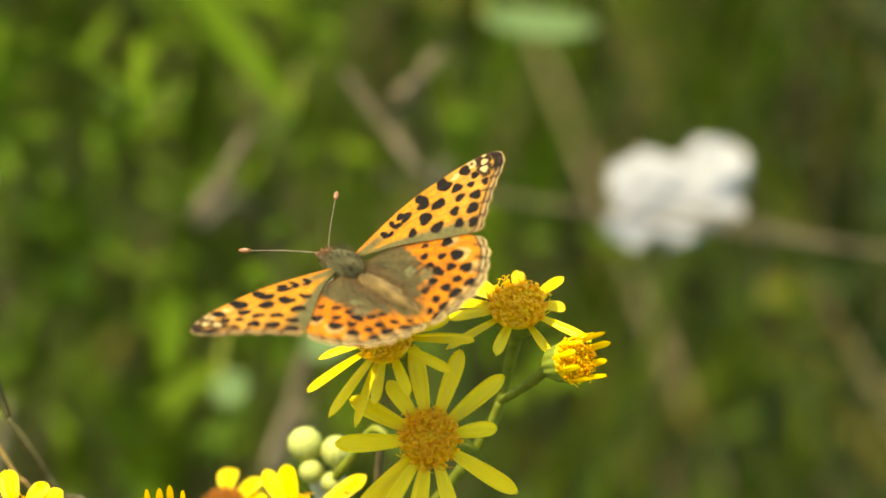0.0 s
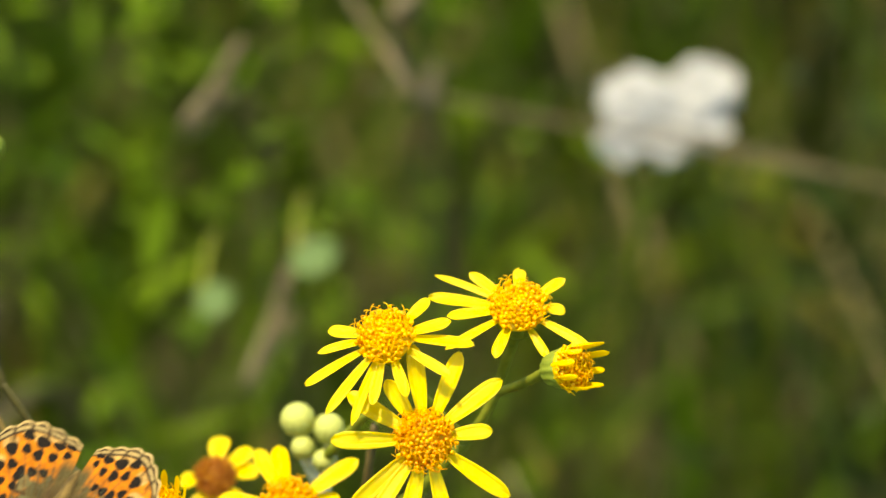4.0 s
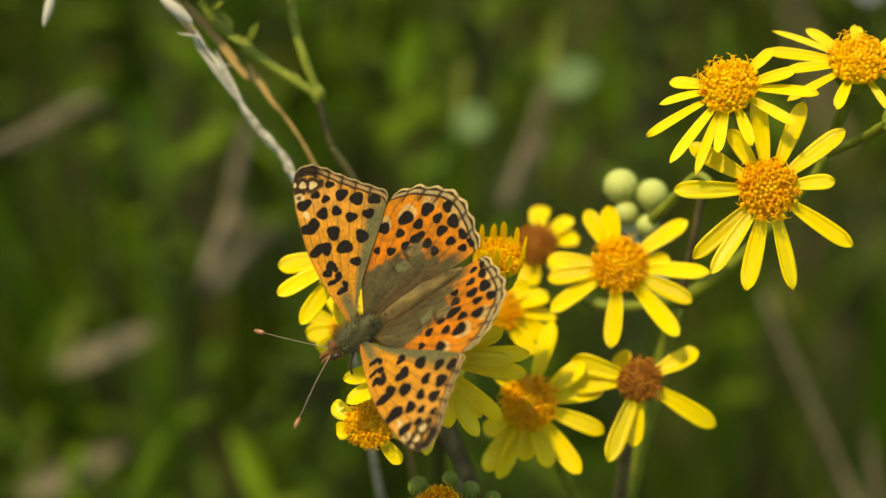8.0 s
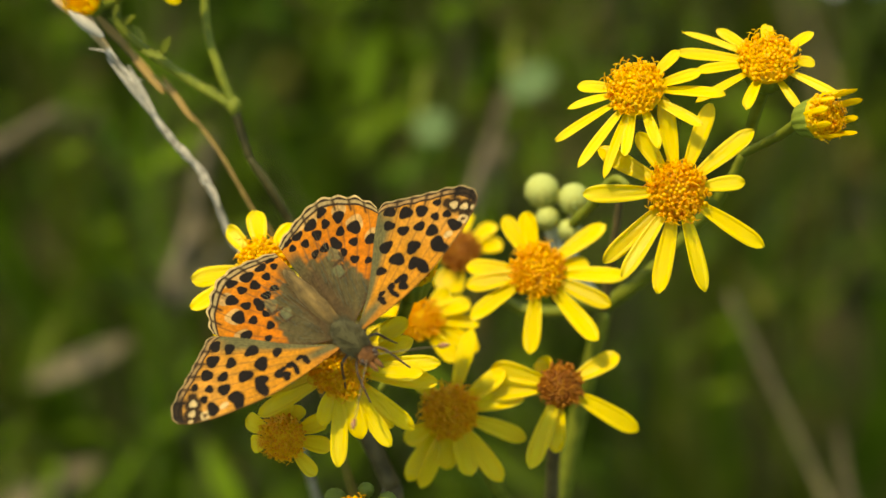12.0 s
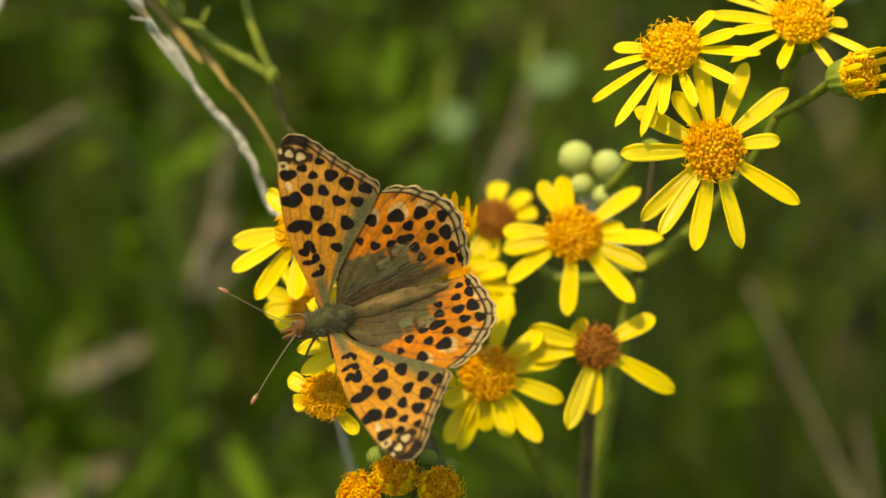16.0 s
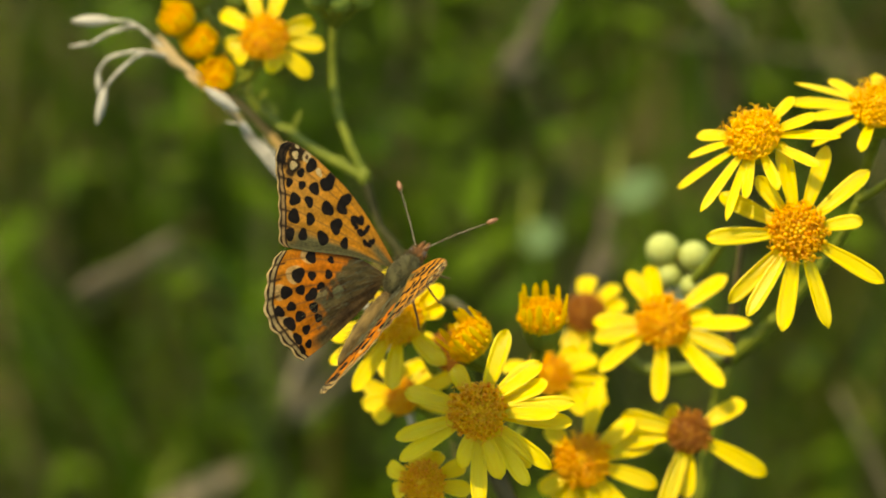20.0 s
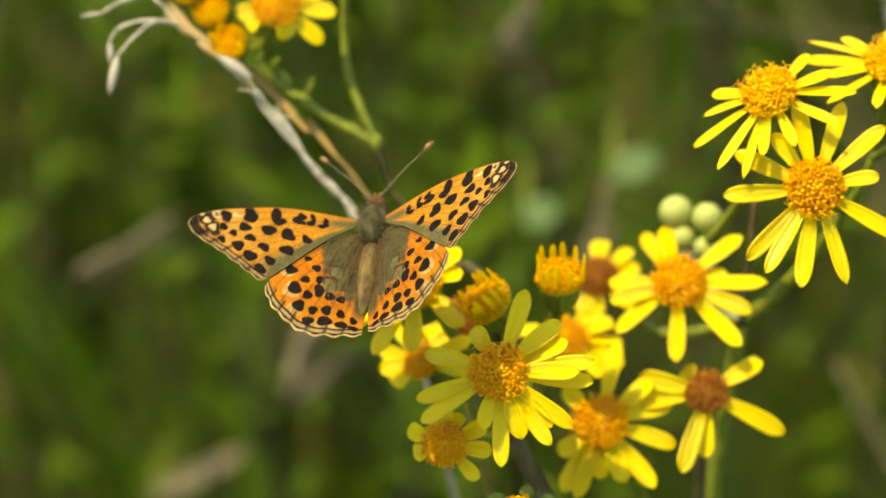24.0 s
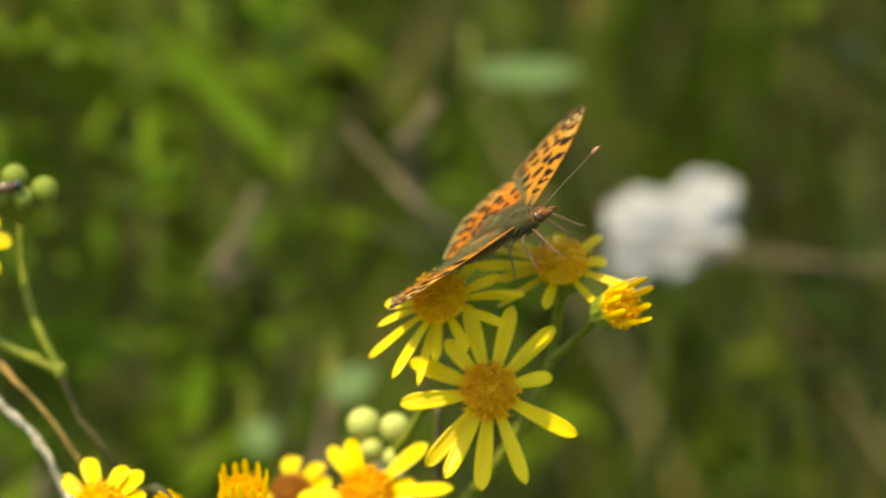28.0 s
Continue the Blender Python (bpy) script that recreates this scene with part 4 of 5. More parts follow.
APEX_SPOTS = [(-1.75, 19.0, 0.27, 0.30), (-2.65, 18.45, 0.40, 0.42), (-3.75, 17.85, 0.46, 0.44), (-1.2, 19.35, 0.14, 0.2)]
APEX_DARK = [(a, b, 0.95, 0.95) for a, b, r, w in APEX_SPOTS] + [(-4.6, 17.6, 0.6, 0.5), (-2.0, 17.9, 0.8, 0.5)]
# forewing spots: x forward, y outward from the hinge
FW_ROWS = [(-3.87, 6.93, 0.60, 0.55), (-3.54, 9.09, 0.88, 0.80), (-5.96, 9.35, 0.66, 0.88), (-3.21, 11.31, 0.74, 0.86),
           (-3.14, 14.07, 0.74, 0.66), (-4.78, 13.54, 0.60, 0.60), (-5.96, 12.03, 0.68, 0.60), (-7.93, 11.45, 0.66, 0.60),
           (-3.47, 16.55, 0.52, 0.46), (-4.32, 15.51, 0.52, 0.46), (-6.22, 15.05, 0.80, 0.64), (-7.60, 13.74, 0.86, 0.72), (-9.37, 12.69, 0.74, 0.60),
           (-5.57, 16.88, 0.50, 0.44), (-1.64, 16.16, 0.86, 0.66)]
FW_BARS = [(-0.95, 13.2, 1.15, 0.60), (-1.6, 13.6, 0.6, 0.5), (-0.75, 10.3, 1.2, 0.55), (-1.5, 9.9, 0.55, 0.62), (-0.25, 7.25, 0.62, 0.42), (-1.0, 7.9, 0.60, 0.42), (-1.25, 7.3, 0.3, 0.4),
           (-0.35, 5.95, 0.75, 0.26), (-1.25, 6.35, 0.36, 0.42), (-0.75, 4.5, 0.62, 0.30), (-1.45, 5.0, 0.3, 0.4)]
HW_OUTER = [(-8.3, 8.2, 0.75, 0.75), (-11.2, 7.6, 0.95, 0.82), (-13.9, 7.0, 0.82, 0.78), (-16.1, 5.8, 0.62, 0.72), (-15.8, 3.9, 0.78, 0.84), (-16.0, 1.9, 0.55, 0.72), (-16.3, 0.5, 0.36, 0.62)]
HW_INNER = [(-15.1, 0.5, 0.50, 0.42), (-14.3, 2.0, 0.56, 0.50), (-14.0, 3.7, 0.68, 0.58), (-14.3, 5.25, 0.62, 0.52), (-12.0, 6.0, 0.66, 0.52), (-9.6, 6.4, 0.60, 0.48), (-7.6, 5.2, 0.56, 0.48),
            (-11.1, 4.7, 0.95, 0.55), (-11.8, 3.4, 0.55, 0.62), (-12.1, 2.1, 0.48, 0.52), (-9.4, 4.8, 0.62, 0.36), (-6.2, 6.3, 0.45, 0.4)]
HW_PEARLS = [(-15.6, 7.0, 0.9, 0.7), (-16.0, 4.6, 0.8, 0.8), (-15.9, 2.4, 0.8, 0.8), (-13.4, 8.4, 0.9, 0.8), (-10.9, 7.6, 1.4, 0.7), (-11.2, 4.6, 1.5, 0.8),
             (-11.5, 2.0, 1.6, 0.8), (-7.4, 5.4, 1.3, 0.8), (-7.2, 2.6, 1.4, 0.8), (-4.2, 2.2, 1.1, 0.7)]


def wing_colours(x, y, s, v, edge, fore, under):
    """Colours of the scales over a wing, from places in millimetres, s from the base and v from the costa."""
    c = np.ones(x.shape + (3,)) * (ORANGE if fore else DEEP)
    grain = 0.06 * np.sin(x * 3.1 + y * 1.7) * np.sin(y * 2.3 - x * 0.9)
    c = c * (1 + grain[..., None])
    if fore:
        c = blend(c, CREAM, 0.22 * step(s, 0.55, 0.9) * (1 - v))
        veins = (0.10, 0.24, 0.38, 0.52, 0.66, 0.80)
        base = step(v - 0.10 * (1 - s), 0.74, 0.85) * (1 - step(s, 0.82, 1.0) * (1 - step(v, 0.88, 0.97)))
        base = np.maximum(base, (1 - step(s + 0.05 * np.sin(v * 9), 0.12, 0.34)) * step(v, 0.15, 0.45))
        rust = (1 - step(s, 0.08, 0.30)) * (1 - step(v, 0.25, 0.55))
    else:
        c = blend(c, ORANGE, 0.5 * step(s, 0.7, 1.0))
        veins = (0.14, 0.28, 0.42, 0.56, 0.70, 0.84)
        q = np.hypot((x + 3.0) / 9.8, (y - 0.2) / 4.9)
        base = 1 - step(q + 0.05 * np.sin(y * 4) + 0.04 * np.sin(x * 5), 0.86, 1.06)
        base = np.maximum(base, (1 - step(y, 0.2, 1.1)) * (1 - step(-x, 13, 16)))
    if under:
        c = np.ones(x.shape + (3,)) * (OCHRE if not fore else ORANGE * 0.85)
        c = blend(c, BLACK, 0.8 * spotted(x, y, FW_ROWS)) if fore else blend(blend(c, BROWN, 0.6 * spotted(x, y, [(a, b, r * 1.25, w * 1.3) for a, b, r, w in HW_PEARLS])), PEARL, spotted(x, y, HW_PEARLS))
        c = blend(c, BROWN, 0.6 * np.exp(-((edge - 0.5) / 0.12) ** 2))
        return np.clip(c, 0, 1)
    hair = 1 + 0.16 * np.sin(v * 150 + 4 * np.sin(s * 14)) * np.sin(s * 31 + v * 12) + 0.10 * np.sin(v * 310)
    tone = OLIVE if fore else np.array((0.090, 0.092, 0.040))
    c = blend(c, tone * hair[..., None], base * 0.93)
    if fore:
        c = blend(c, np.array((0.50, 0.19, 0.03)), rust * 0.8)
    else:
        c = blend(c, BROWN * 0.8, 0.75 * (1 - step(v, 0.02, 0.17)) * (1 - step(s, 0.45, 0.75)))
        c = blend(c, BROWN * 0.75 * hair[..., None], 0.7 * (1 - step(y, 0.4, 2.2)) * (1 - step(-x, 9, 13)))
    if not fore:
        c = blend(c, np.array((0.20, 0.195, 0.09)), 0.85 * spotted(x, y, [(-10.2, 3.75, 1.0, 0.72), (-7.9, 2.9, 0.8, 0.62)], 0.2))
        c = blend(c, BROWN * 0.7, 0.9 * spotted(x, y, [(-8.9, 3.7, 0.22, 0.85), (-6.9, 3.0, 0.16, 0.6), (-9.3, 4.3, 0.6, 0.18), (-7.9, 3.6, 0.6, 0.14)]))
        c = blend(c, np.array((0.66, 0.40, 0.14)), 0.9 * spotted(x, y, [(sx - 0.50 * abs(sx) / 17, sy + 0.42 * sy / 9, rx * 1.08, ry * 1.16) for sx, sy, rx, ry in HW_OUTER]))
    for vv in veins:
        line = np.exp(-((v - vv - 0.03 * np.sin(s * 5)) * (1 + 9 * s) / 0.075) ** 2) * step(s, 0.25, 0.5)
        c = blend(c, BROWN, 0.55 * line)
    # margin: pale fringe, dark line, tan band cut by veins, dark line
    wob = edge + 0.07 * np.cos(2 * math.pi * 7 * v)
    band, fringe = (TANBAND, CREAM * 0.62) if fore else (CREAM * 0.62, CREAM * 0.85)
    wide = 0.0 if fore else 0.04
    c = blend(c, DARK, 1 - step(wob, 0.92 + wide, 1.06 + wide))
    c = blend(c, band, step(wob, 0.34 + wide, 0.44 + wide) * (1 - step(wob, 0.70 + wide, 0.80 + wide)))
    cut = np.zeros_like(v)
    for vv in veins:
        cut = np.maximum(cut, np.exp(-((v - vv) / 0.016) ** 2))
    c = blend(c, DARK, 0.9 * cut * (1 - step(edge, 1.4, 1.9)))
    c = blend(c, fringe, (1 - step(edge, 0.14 + wide, 0.22 + wide)) * (1 - 0.5 * cut))
    if fore:
        dark = np.maximum(spotted(x, y, APEX_DARK, 0.25), (edge < 1.3) * (1 - step(v, 0.24, 0.34)))
        c = blend(c, BLACK, 0.95 * dark * step(edge, 0.10, 0.2))
        c = blend(c, CREAM, spotted(x, y, APEX_SPOTS))
        c = blend(c, CREAM * 0.9, spotted(x, y, [(-1.45, 17.2, 0.62, 0.62)]))
        c = blend(c, BROWN, spotted(x, y, [(-1.5, 17.25, 0.24, 0.24)]))
        c = blend(c, CREAM * 0.95, spotted(x, y, [(-1.3, 14.9, 0.35, 0.5)]))
        c = blend(c, BLACK, spotted(x, y, FW_ROWS))
        c = blend(c, BLACK, spotted(x, y, [(a, b, r * 1.08, w * 1.15) for a, b, r, w in FW_BARS]))
        c = blend(c, BROWN, 0.8 * (1 - step(v, 0.0, 0.028)))
    else:
        c = blend(c, BLACK, spotted(x, y, [(a + 0.10, b - 0.06, 0.93 * p, 0.93 * q) for a, b, p, q in HW_OUTER]))
        c = blend(c, BLACK, spotted(x, y, HW_INNER))
    return np.clip(c, 0, 1)


def wing_mesh(name, costa, inner, outer, fore, side):
    ns, nv = 190, 200
    s = np.linspace(0, 1, ns + 1)[:, None]
    v = np.linspace(0, 1, nv + 1)[None, :]
    C, I, M = curve2(costa, ns), curve2(inner, ns), curve2(outer, nv)
    P = np.zeros((ns + 1, nv + 1, 2))
    for k in (0, 1):
        P[..., k] = (1 - v) * C[:, k:k + 1] + v * I[:, k:k + 1] + (s ** 2.2) * (M[None, :, k] - ((1 - v) * C[-1, k] + v * I[-1, k]))
    # scalloped outer margin
    lobes = 7
    dent = (0.16 if fore else 0.30) * (0.5 - 0.5 * np.cos(2 * math.pi * lobes * v)) * s ** 10
    rad = P / (np.linalg.norm(P, axis=2, keepdims=True) + 1e-6)
    P = P + rad * dent[..., None]
    edge = (1 - s) * (np.linalg.norm(M - C[0], axis=1)[None, :])
    x, y = P[..., 0], P[..., 1]
    gx, gy = (x + 0.4, (y + 0.13 * x) * 1.02) if fore else (x, y)
    z = 0.5 * np.sin(math.pi * v) * s * (1 - 0.5 * s) + 0.10 * np.sin(v * 2 * math.pi * 6) * s * (1 - 0.5 * s)
    top = np.stack([gx, gy * side, z], 2).reshape(-1, 3) * MM
    low = np.stack([gx, gy * side, z - 0.07], 2).reshape(-1, 3) * MM
    n1 = nv + 1
    a = (np.arange(ns)[:, None] * n1 + np.arange(nv)[None, :]).reshape(-1)
    quads = np.stack([a, a + n1, a + n1 + 1, a + 1], 1)
    off = (ns + 1) * n1
    under = quads[:, ::-1] + off
    rim = np.concatenate([np.arange(ns + 1) * n1, ns * n1 + np.arange(1, nv + 1), (np.arange(ns - 1, -1, -1)) * n1 + nv, np.arange(nv - 1, 0, -1)])
    nxt = np.roll(rim, -1)
    edges = np.stack([rim, rim + off, nxt + off, nxt], 1)
    faces = np.concatenate([quads, under, edges])
    if side < 0:
        faces = faces[:, ::-1]
    me = bpy.data.meshes.new(name)
    me.from_pydata(np.concatenate([top, low]).tolist(), [], faces.tolist())
    col = np.concatenate([wing_colours(x, y, s + 0 * v, v + 0 * s, edge, fore, u).reshape(-1, 3) for u in (False, True)])
    att = me.color_attributes.new("scales", "FLOAT_COLOR", "POINT")
    att.data.foreach_set("color", np.concatenate([col, np.ones((len(col), 1))], 1).astype(np.float32).ravel())
    me.polygons.foreach_set("use_smooth", [True] * len(me.polygons))
    me.materials.append(WING)
    me.update()
    return me


FW_COSTA = [(0.3, 0.0), (0.7, 3.4), (0.95, 7.0), (0.80, 10.5), (0.25, 13.4), (-0.5, 16.4), (-1.5, 18.9), (-2.5, 20.3)]
FW_INNER = [(0.0, 0.0), (-2.6, 3.6), (-5.2, 6.4), (-8.4, 9.5), (-10.9, 12.2)]
FW_OUTER = [(-2.5, 20.3), (-4.2, 20.5), (-5.8, 19.3), (-7.0, 17.7), (-8.2, 16.2), (-9.6, 14.6), (-10.9, 13.1), (-10.9, 12.2)]
HW_COSTA = [(-0.8, 0.0), (-3.0, 4.5), (-7.0, 8.8), (-11.2, 11.0)]
HW_INNERM = [(-1.4, 0.0), (-5.0, -0.6), (-12.0, -0.9), (-16.9, -0.6)]
HW_OUTERM = [(-11.2, 11.0), (-13.9, 10.1), (-15.7, 8.7), (-17.2, 7.2), (-17.9, 5.4), (-17.8, 3.3), (-17.4, 1.2), (-16.9, -0.6)]
wings = {}
for key, side in (("L", 1), ("R", -1)):
    fw = [[(a * GROW, b * GROW) for a, b in q] for q in (FW_COSTA, FW_INNER, FW_OUTER)]
    hw = [[(a * GROW, b * GROW) for a, b in q] for q in (HW_COSTA, HW_INNERM, HW_OUTERM)]
    wings[key + "F"] = part("forewing", wing_mesh("forewing", *fw, True, side), butterfly, None, "orange forewing with rows of black spots")
    wings[key + "H"] = part("hindwing", wing_mesh("hindwing", *hw, False, side), butterfly, None, "deep orange hindwing with a grey-green base")


def ellipsoid(name, mat, centre, size, lumps=0.03, seed=0, shape=None):
    v, f = lathe([(max(0.02, math.sin(math.pi * k / 18)), -math.cos(math.pi * k / 18)) for k in range(19)], 24)
    out = []
    for q in v:
        q = q * (1 + lumps * noise.noise(q * 4 + Vector((seed, 0, 0))))
        q = Vector((q.z, q.y, q.x))
        if shape:
            q = shape(q)
        out.append(Vector((q.x * size[0], q.y * size[1], q.z * size[2])) * MM + Vector(centre) * MM)
    return mesh_of(name, out, f, mat)


def hairs(centre, size, count, length, seed, lean):
    rng = random.Random(seed)
    pieces = []
    for k in range(count):
        d = Vector((rng.uniform(-1, 1), rng.uniform(-1, 1), rng.uniform(-0.2, 1))).normalized()
        p = Vector((d.x * size[0], d.y * size[1], d.z * size[2])) + Vector(centre)
        e = p + (d + Vector(lean)).normalized() * length * rng.uniform(0.5, 1.2)
        pieces.append(tube([p * MM, (p + e) * 0.5 * MM, e * MM], lambda t: 0.03 * MM * (1.2 - t), 3, 0, False))
    return pieces


HAIR = material("wing_hair", plain_mat((0.095, 0.088, 0.04), 0.7, 800.0, 0.2, 0.4))
for key, side in (("L", 1), ("R", -1)):
    rng = random.Random(40 + side)
    pieces = []
    for k in range(90):
        x, y = rng.uniform(-12.0, -1.5), 1.2 + rng.random() ** 1.3 * 3.4
        e = Vector((-1, (0.12 + 0.25 * rng.random()) * side, rng.uniform(0.02, 0.16))) * rng.uniform(1.0, 2.4)
        a = Vector((x, (y - 0.4) * side, rng.uniform(0.28, 0.5)))
        pieces.append(tube([a * MM, (a + e * 0.5) * MM, (a + e) * MM], lambda t: 0.026 * MM * (1.2 - t), 3, 0, False))
    part("fur", joined("fur", pieces, HAIR), wings[key + "H"])
thorax = part("thorax", ellipsoid("thorax", FUR, (0.3, 0, 0.3), (3.1, 1.75, 1.7), 0.06, 1), butterfly, None, "olive-brown furry thorax")
part("fur", joined("fur", hairs((0.3, 0, 0.3), (3.0, 1.7, 1.65), 420, 0.9, 2, (-0.5, 0, 0)), FUR), thorax)
abdomen = part("abdomen", ellipsoid("abdomen", FUR_GOLD, (-8.0, 0, -0.1), (6.0, 1.25, 1.2), 0.03, 2, lambda q: Vector((q.x, q.y * (1 - 0.22 * q.x * 0 + 0.05 * math.sin(q.x * 24)) * (0.92 + 0.16 * q.x), q.z * (1 + 0.05 * math.sin(q.x * 24))))), butterfly, None, "slender ringed golden-brown abdomen")
part("fur", joined("fur", hairs((-8.0, 0, -0.1), (5.8, 1.2, 1.15), 260, 0.7, 3, (-1.2, 0, 0)), FUR_GOLD), abdomen)
head = part("head", ellipsoid("head", HEAD, (3.6, 0, 0.1), (1.15, 1.1, 1.0), 0.08, 3), butterfly, None, "rusty furry head")
part("fur", joined("fur", hairs((3.6, 0, 0.1), (1.1, 1.05, 0.95), 130, 0.6, 4, (0.3, 0, 0)), HEAD), head)
for sgn in (1, -1):
    part("palp", ellipsoid("palp", HEAD, (5.0, 0.35 * sgn, -0.15), (1.1, 0.32, 0.42), 0.1, 5 + sgn), head, None, "rusty hairy palp")
    part("eye", ellipsoid("eye", EYE, (3.95, 0.82 * sgn, 0.15), (0.58, 0.42, 0.62), 0.0), head, None, "large dark eye")
    pts = spline([Vector((4.3, 0.4 * sgn, 0.6)) * MM, Vector((7.2, 3.0 * sgn, 1.3)) * MM, Vector((10.6, 6.3 * sgn, 1.9)) * MM], 8)
    ant = part("antenna", mesh_of("antenna", *tube(pts, lambda t: 0.06 * MM, 6), HORN), butterfly, None, "thin dark antenna")
    d = (pts[-1] - pts[-2]).normalized()
    pts = [pts[-1] + d * k * 0.28 * MM for k in range(-1, 5)]
    part("club", mesh_of("club", *tube(pts, lambda t: MM * (0.10 + 0.22 * math.sin(math.pi * min(1, t * 0.9 + 0.1)) ** 0.8), 8), CLUB), ant, None, "rusty antenna club")
    for k, (x, ox, oy) in enumerate(((2.0, 3.0, 2.6), (0.8, 0.6, 3.4), (-0.6, -2.2, 3.2))):
        pts = spline([Vector((x, 0.8 * sgn, -0.8)) * MM, Vector((x + ox * 0.45, oy * 0.75 * sgn, -1.2)) * MM, Vector((x + ox * 0.8, oy * sgn, -3.4)) * MM, Vector((x + ox * 1.1, oy * 1.15 * sgn, -4.6)) * MM], 5)
        part("leg", mesh_of("leg", *tube(pts, lambda t: 0.19 * MM * (1 - 0.5 * t), 6), LEG), butterfly)

HINGE = (0.0, 1.0, 0.6)

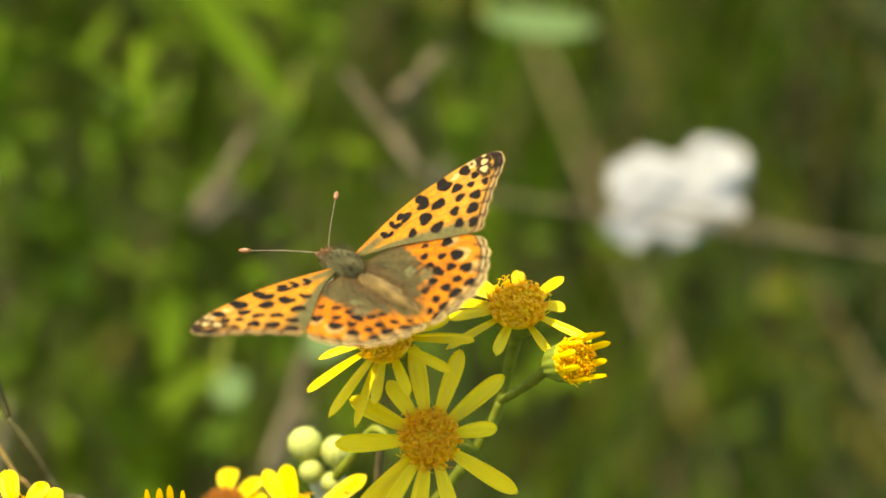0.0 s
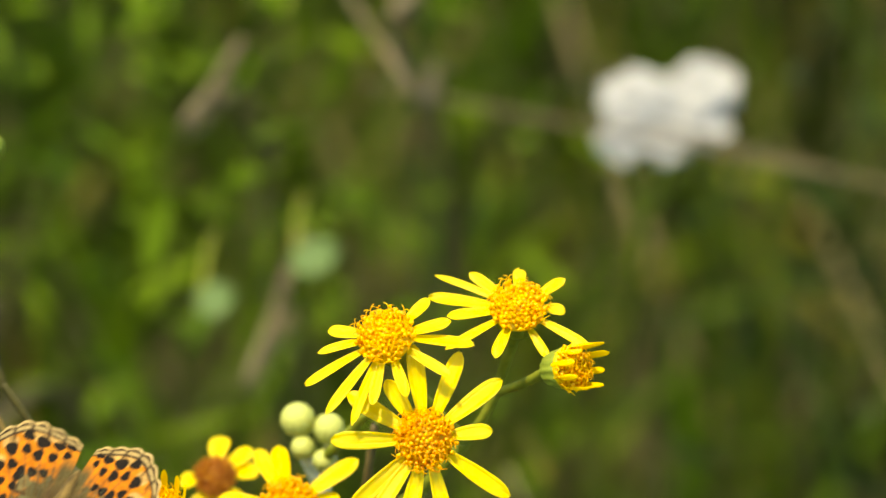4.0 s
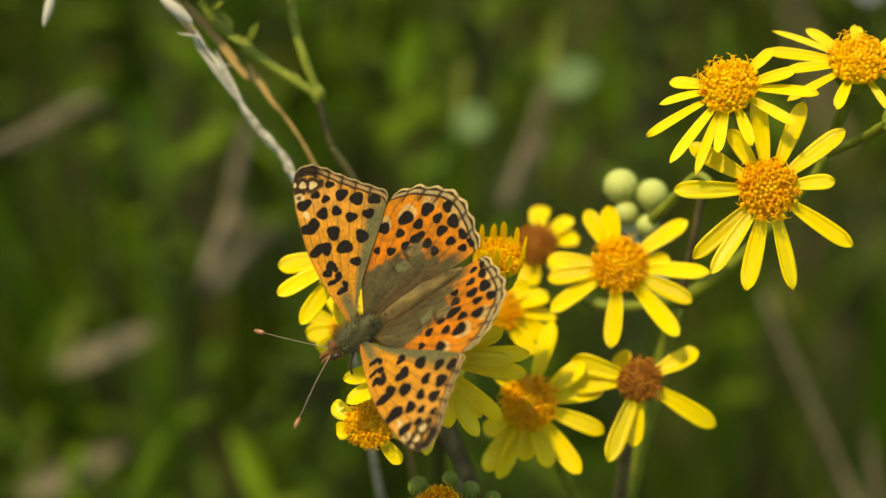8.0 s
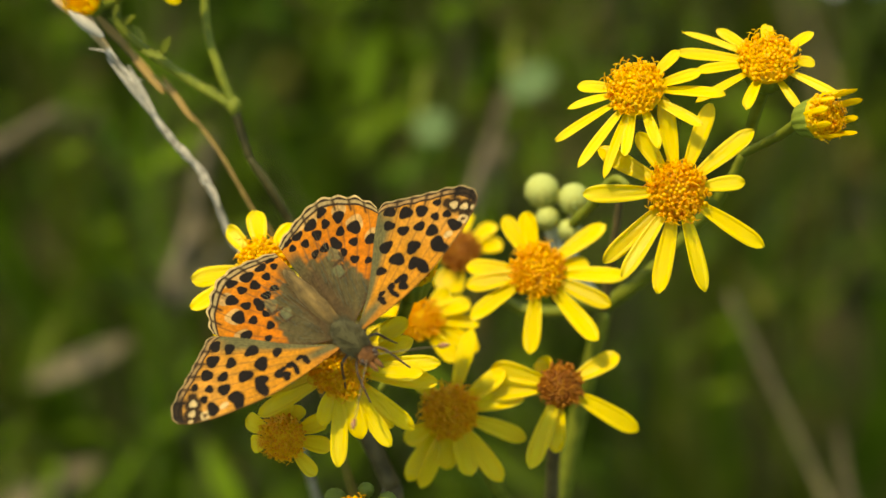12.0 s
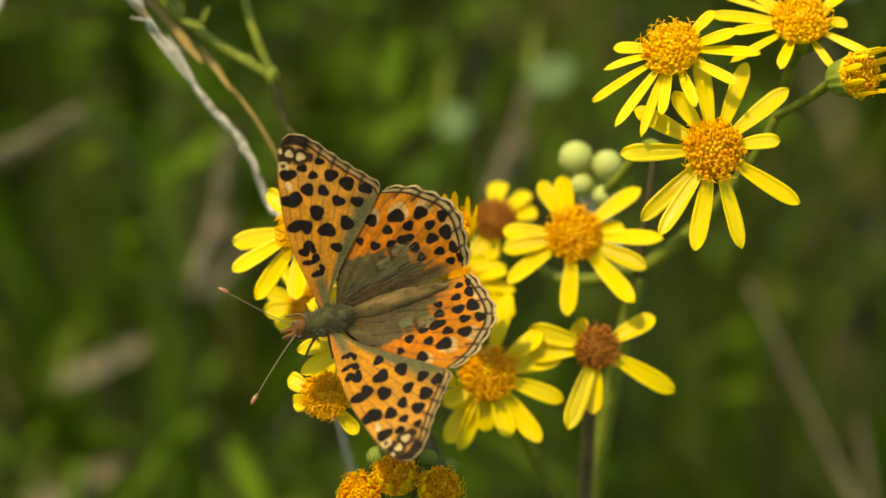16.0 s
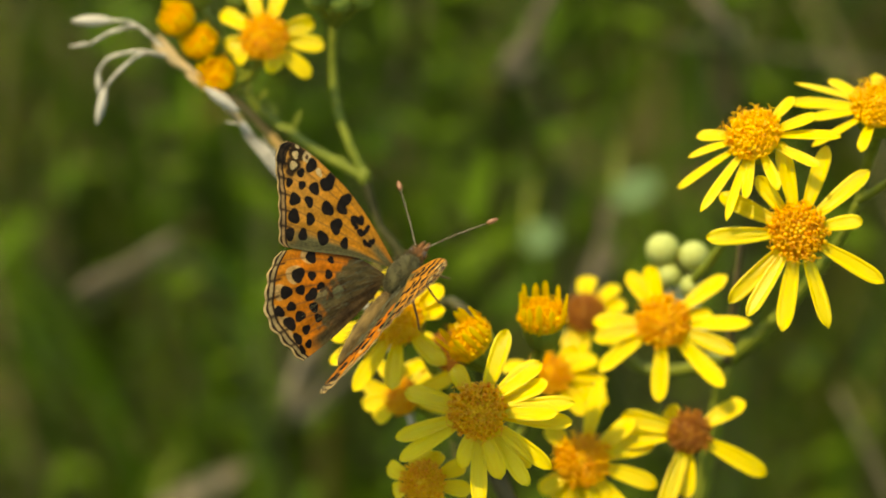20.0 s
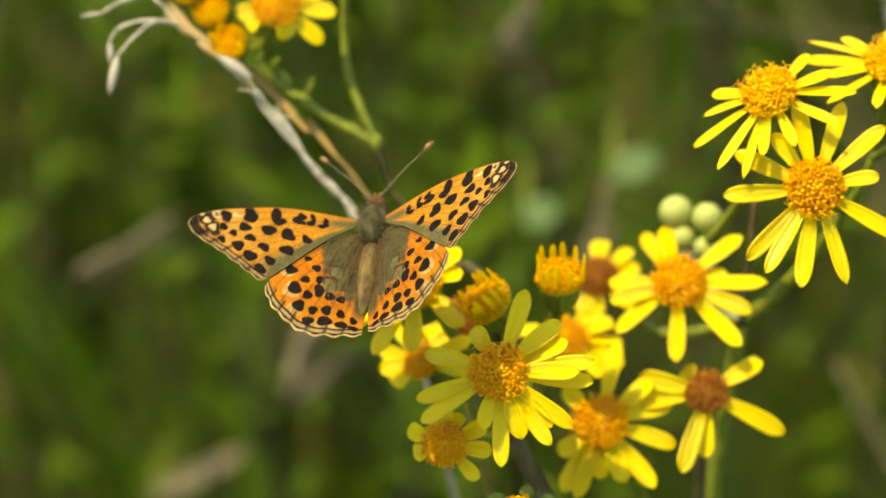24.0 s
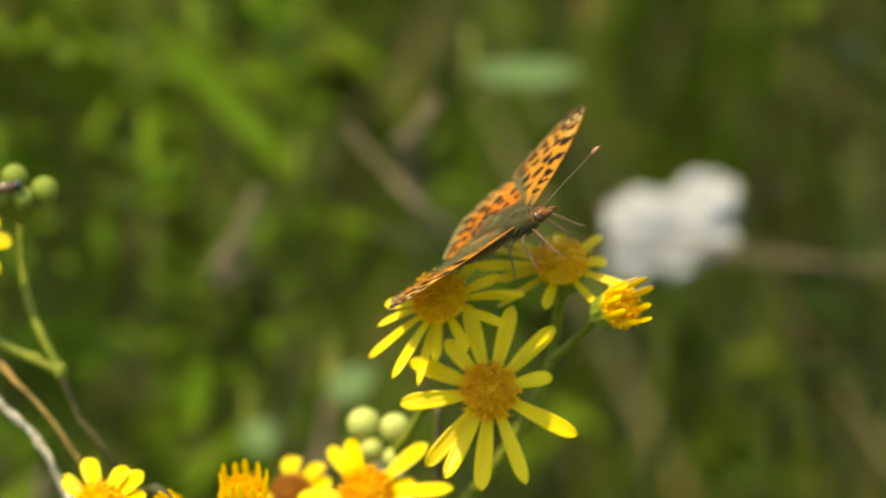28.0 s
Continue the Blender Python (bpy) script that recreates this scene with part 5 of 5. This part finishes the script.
# seconds, place, turn, right and left wing raised, right and left forewing swept forward (degrees)
FLIGHT = [
    (0, -0.0088, 0.0070, 0.6390, -8.1, 7.8, 128.0, 14, 13, -3, 2),
    (1, -0.0078, 0.0065, 0.6402, -12.0, 4.1, 106.8, 5, 4, 0, 3),
    (2, -0.0071, 0.0071, 0.6408, -11.3, -3.9, 101.1, 7, 7, 3, 3),
    (2.5, -0.0077, 0.0066, 0.6401, -14.6, -20.7, 102.0, 8, 10, 7, 3),
    (2.9, -0.0077, 0.0082, 0.6543, -22.8, -13.1, 131.8, 60, 60, 0, 0),
    (3.2, -0.0184, -0.0026, 0.6572, -6.9, -1.0, 171.6, 5, 5, 0, 0),
    (3.5, -0.0272, -0.0105, 0.6501, -5.1, 10.6, -163.7, 70, 70, 0, 0),
    (3.8, -0.0377, -0.0184, 0.6275, -6.4, 18.7, -134.7, 5, 5, 0, 0),
    (4.2, -0.0466, -0.0192, 0.6107, 18.9, 10.5, -101.1, 17, 14, 4, 3),
    (4.5, -0.0466, -0.0192, 0.6107, 18.9, 10.5, -101.1, 7, 49, 4, 3),
    (4.65, -0.0466, -0.0192, 0.6107, 18.9, 10.5, -101.1, 7, 34, 4, 3),
    (4.8, -0.0466, -0.0192, 0.6107, 18.9, 10.5, -101.1, 7, 4, 4, 3),
    (5, -0.0466, -0.0192, 0.6107, 18.9, 10.5, -101.1, 7, 4, 4, 3),
    (5.1, -0.0466, -0.0192, 0.6107, 18.9, 10.5, -101.1, 13, 28, 4, 3),
    (5.2, -0.0466, -0.0192, 0.6107, 18.9, 10.5, -101.1, 10, 9, 4, 3),
    (5.5, -0.0430, -0.0200, 0.6111, -4.0, 20.6, -89.9, -15, -19, 0, -6),
    (6, -0.0453, -0.0178, 0.6095, 10.0, 17.4, -113.3, 10, 3, -1, 2),
    (7, -0.0442, -0.0167, 0.6101, -14.1, 25.9, -151.8, 16, 16, 1, -0),
    (8, -0.0457, -0.0165, 0.6098, -16.7, 32.4, -163.1, 9, 16, 2, -1),
    (9, -0.0442, -0.0170, 0.6095, -31.7, 32.3, -146.4, 41, 40, -3, 2),
    (9.4, -0.0440, -0.0217, 0.6099, 4.4, 35.4, -122.5, 34, 35, 4, 12),
    (10, -0.0407, -0.0218, 0.6110, 11.3, 28.6, -93.9, 17, 18, 1, 4),
    (11, -0.0375, -0.0214, 0.6117, 29.2, 10.6, -65.8, 9, 10, -2, 3),
    (12, -0.0365, -0.0180, 0.6126, 22.1, 1.6, -50.6, 10, 8, -4, 4),
    (14.5, -0.0399, -0.0214, 0.6099, -13.2, 42.6, -104.9, 8, 8, -7, -5),
    (15, -0.0414, -0.0215, 0.6106, -32.0, 15.6, -133.4, 5, 6, 2, -2),
    (16, -0.0435, -0.0190, 0.6095, -36.5, 10.7, -165.3, 20, 24, 4, -4),
    (17, -0.0426, -0.0166, 0.6105, -35.3, 11.2, 169.3, 13, 20, 2, -1),
    (17.6, -0.0461, -0.0192, 0.6133, -33.2, 17.9, 155.4, 18, 14, -9, 4),
    (18, -0.0481, -0.0188, 0.6119, -42.8, 26.1, 123.5, 14, 15, -3, 3),
    (18.4, -0.0488, -0.0213, 0.6126, -50.4, 34.9, 108.2, 15, 13, -0, 5),
    (18.5, -0.0509, -0.0213, 0.6117, -69.2, 41.5, 65.7, 70, 70, 0, 0),
    (18.55, -0.0544, -0.0206, 0.6066, -25.8, 24.1, 22.6, 75, 75, 0, 0),
    (18.6, -0.0563, -0.0186, 0.6003, -12.7, -10.2, -23.9, 75, 80, 0, 0),
    (18.7, -0.0553, -0.0138, 0.6036, 1.1, -27.7, -3.7, 35, 60, 0, 0),
    (18.8, -0.0562, -0.0152, 0.6019, 1.5, -21.8, -7.6, 30, 30, 0, 0),
    (18.9, -0.0648, -0.0091, 0.6084, 7.0, -10.4, 8.2, 20, 50, 0, 0),
    (18.95, -0.0700, -0.0073, 0.6076, -38.3, -39.3, -28.9, 60, 60, 0, 0),
    (19, -0.0777, 0.0049, 0.6030, -115.5, -82.8, -12.6, 91, 91, 0, 0),
    (19.05, -0.0635, -0.0038, 0.6136, -37.3, -31.9, -26.0, 60, 60, 0, 0),
    (19.1, -0.0493, -0.0016, 0.6193, 14.4, -2.2, 18.3, 25, 40, 0, 0),
    (19.2, -0.0494, -0.0021, 0.6188, 17.5, -7.4, 23.2, 45, 60, 0, 0),
    (19.3, -0.0501, -0.0016, 0.6197, -1.1, 2.3, -19.3, 78, 78, 0, 0),
    (19.4, -0.0430, -0.0078, 0.6185, 19.3, -3.1, 26.4, 60, 65, 0, 0),
    (19.5, -0.0474, -0.0103, 0.6186, 15.2, -15.0, 40.8, 60, 54, -9, 21),
    (20, -0.0470, -0.0070, 0.6194, 4.9, -13.6, 61.2, 53, 50, -13, 11),
    (21, -0.0487, -0.0052, 0.6196, -2.3, -13.6, 74.5, 30, 30, -10, 9),
    (23.5, -0.0530, -0.0078, 0.6205, -9.6, -14.9, 99.1, 18, 18, 3, -1),
    (24, -0.0524, -0.0067, 0.6211, -9.1, -9.3, 88.6, 24, 23, 2, -2),
    (24.5, -0.0496, -0.0076, 0.6195, 11.2, -10.4, 50.4, 36, 41, 11, -14),
    (25, -0.0471, -0.0064, 0.6197, 6.1, -25.3, 29.6, 28, 29, -0, -5),
    (25.4, -0.0383, -0.0100, 0.6192, 33.2, 7.0, 19.4, 69, 68, -6, 8),
    (26, -0.0335, 0.0032, 0.6048, 25.3, 9.9, 65.1, 35, 45, -14, 11),
    (26.2, -0.0335, 0.0032, 0.6048, 25.3, 9.9, 65.1, 78, 78, -14, 11),
    (26.3, -0.0335, 0.0032, 0.6048, 25.3, 9.9, 65.1, 80, 75, -14, 11),
    (26.4, -0.0327, 0.0005, 0.6188, 29.1, 7.2, 60.6, 50, 50, 0, 0),
    (26.5, -0.0258, 0.0102, 0.6326, 11.9, -15.0, 53.9, 35, 15, 0, 0),
    (26.6, -0.0216, 0.0177, 0.6413, 3.4, -39.2, 16.8, 10, 10, 0, 0),
    (26.75, -0.0127, 0.0256, 0.6508, 2.1, -33.7, 0.8, 75, 75, 0, 0),
    (26.9, 0.0016, 0.0270, 0.6548, 0.6, -52.4, -2.3, 10, 10, 0, 0),
    (27, 0.0079, 0.0185, 0.6508, -14.7, -63.2, 21.0, 82, 82, 0, 0),
    (27.1, 0.0060, 0.0079, 0.6374, 7.1, -27.7, -28.7, 10, 50, 0, 0),
    (27.2, 0.0061, 0.0080, 0.6377, 8.7, -30.4, -27.2, 84, 55, 0, 0),
    (27.3, 0.0081, 0.0051, 0.6384, 4.4, -33.3, -30.3, 23, 23, -2, 4),
    (27.5, 0.0064, 0.0061, 0.6396, 0.9, -37.3, -30.5, 19, 18, 0, 7),
    (28, 0.0055, 0.0059, 0.6393, 5.8, -38.4, -36.9, 10, 10, 2, 5),
]


def motions():
    rows = [(t, pose(x, y, z, a, b, c)) for t, x, y, z, a, b, c, *rest in FLIGHT]
    rows.append((28.0, rows[-1][1])) if rows[-1][0] < 28 else None
    walk(butterfly, rows)
    hx, hy, hz = (q * MM for q in HINGE)
    walk(wings["LF"], [(r[0], pose(hx, hy, hz, r[8]) @ pose(0, 0, 0, 0, 0, -r[10])) for r in FLIGHT])
    walk(wings["RF"], [(r[0], pose(hx, -hy, hz, -r[7]) @ pose(0, 0, 0, 0, 0, r[9])) for r in FLIGHT])
    walk(wings["LH"], [(r[0], pose(hx, hy, hz - 0.0003, r[8]) @ pose(0, 0, 0, 0, 0, -r[10])) for r in FLIGHT])
    walk(wings["RH"], [(r[0], pose(hx, -hy, hz - 0.0003, -r[7]) @ pose(0, 0, 0, 0, 0, r[9])) for r in FLIGHT])


motions()
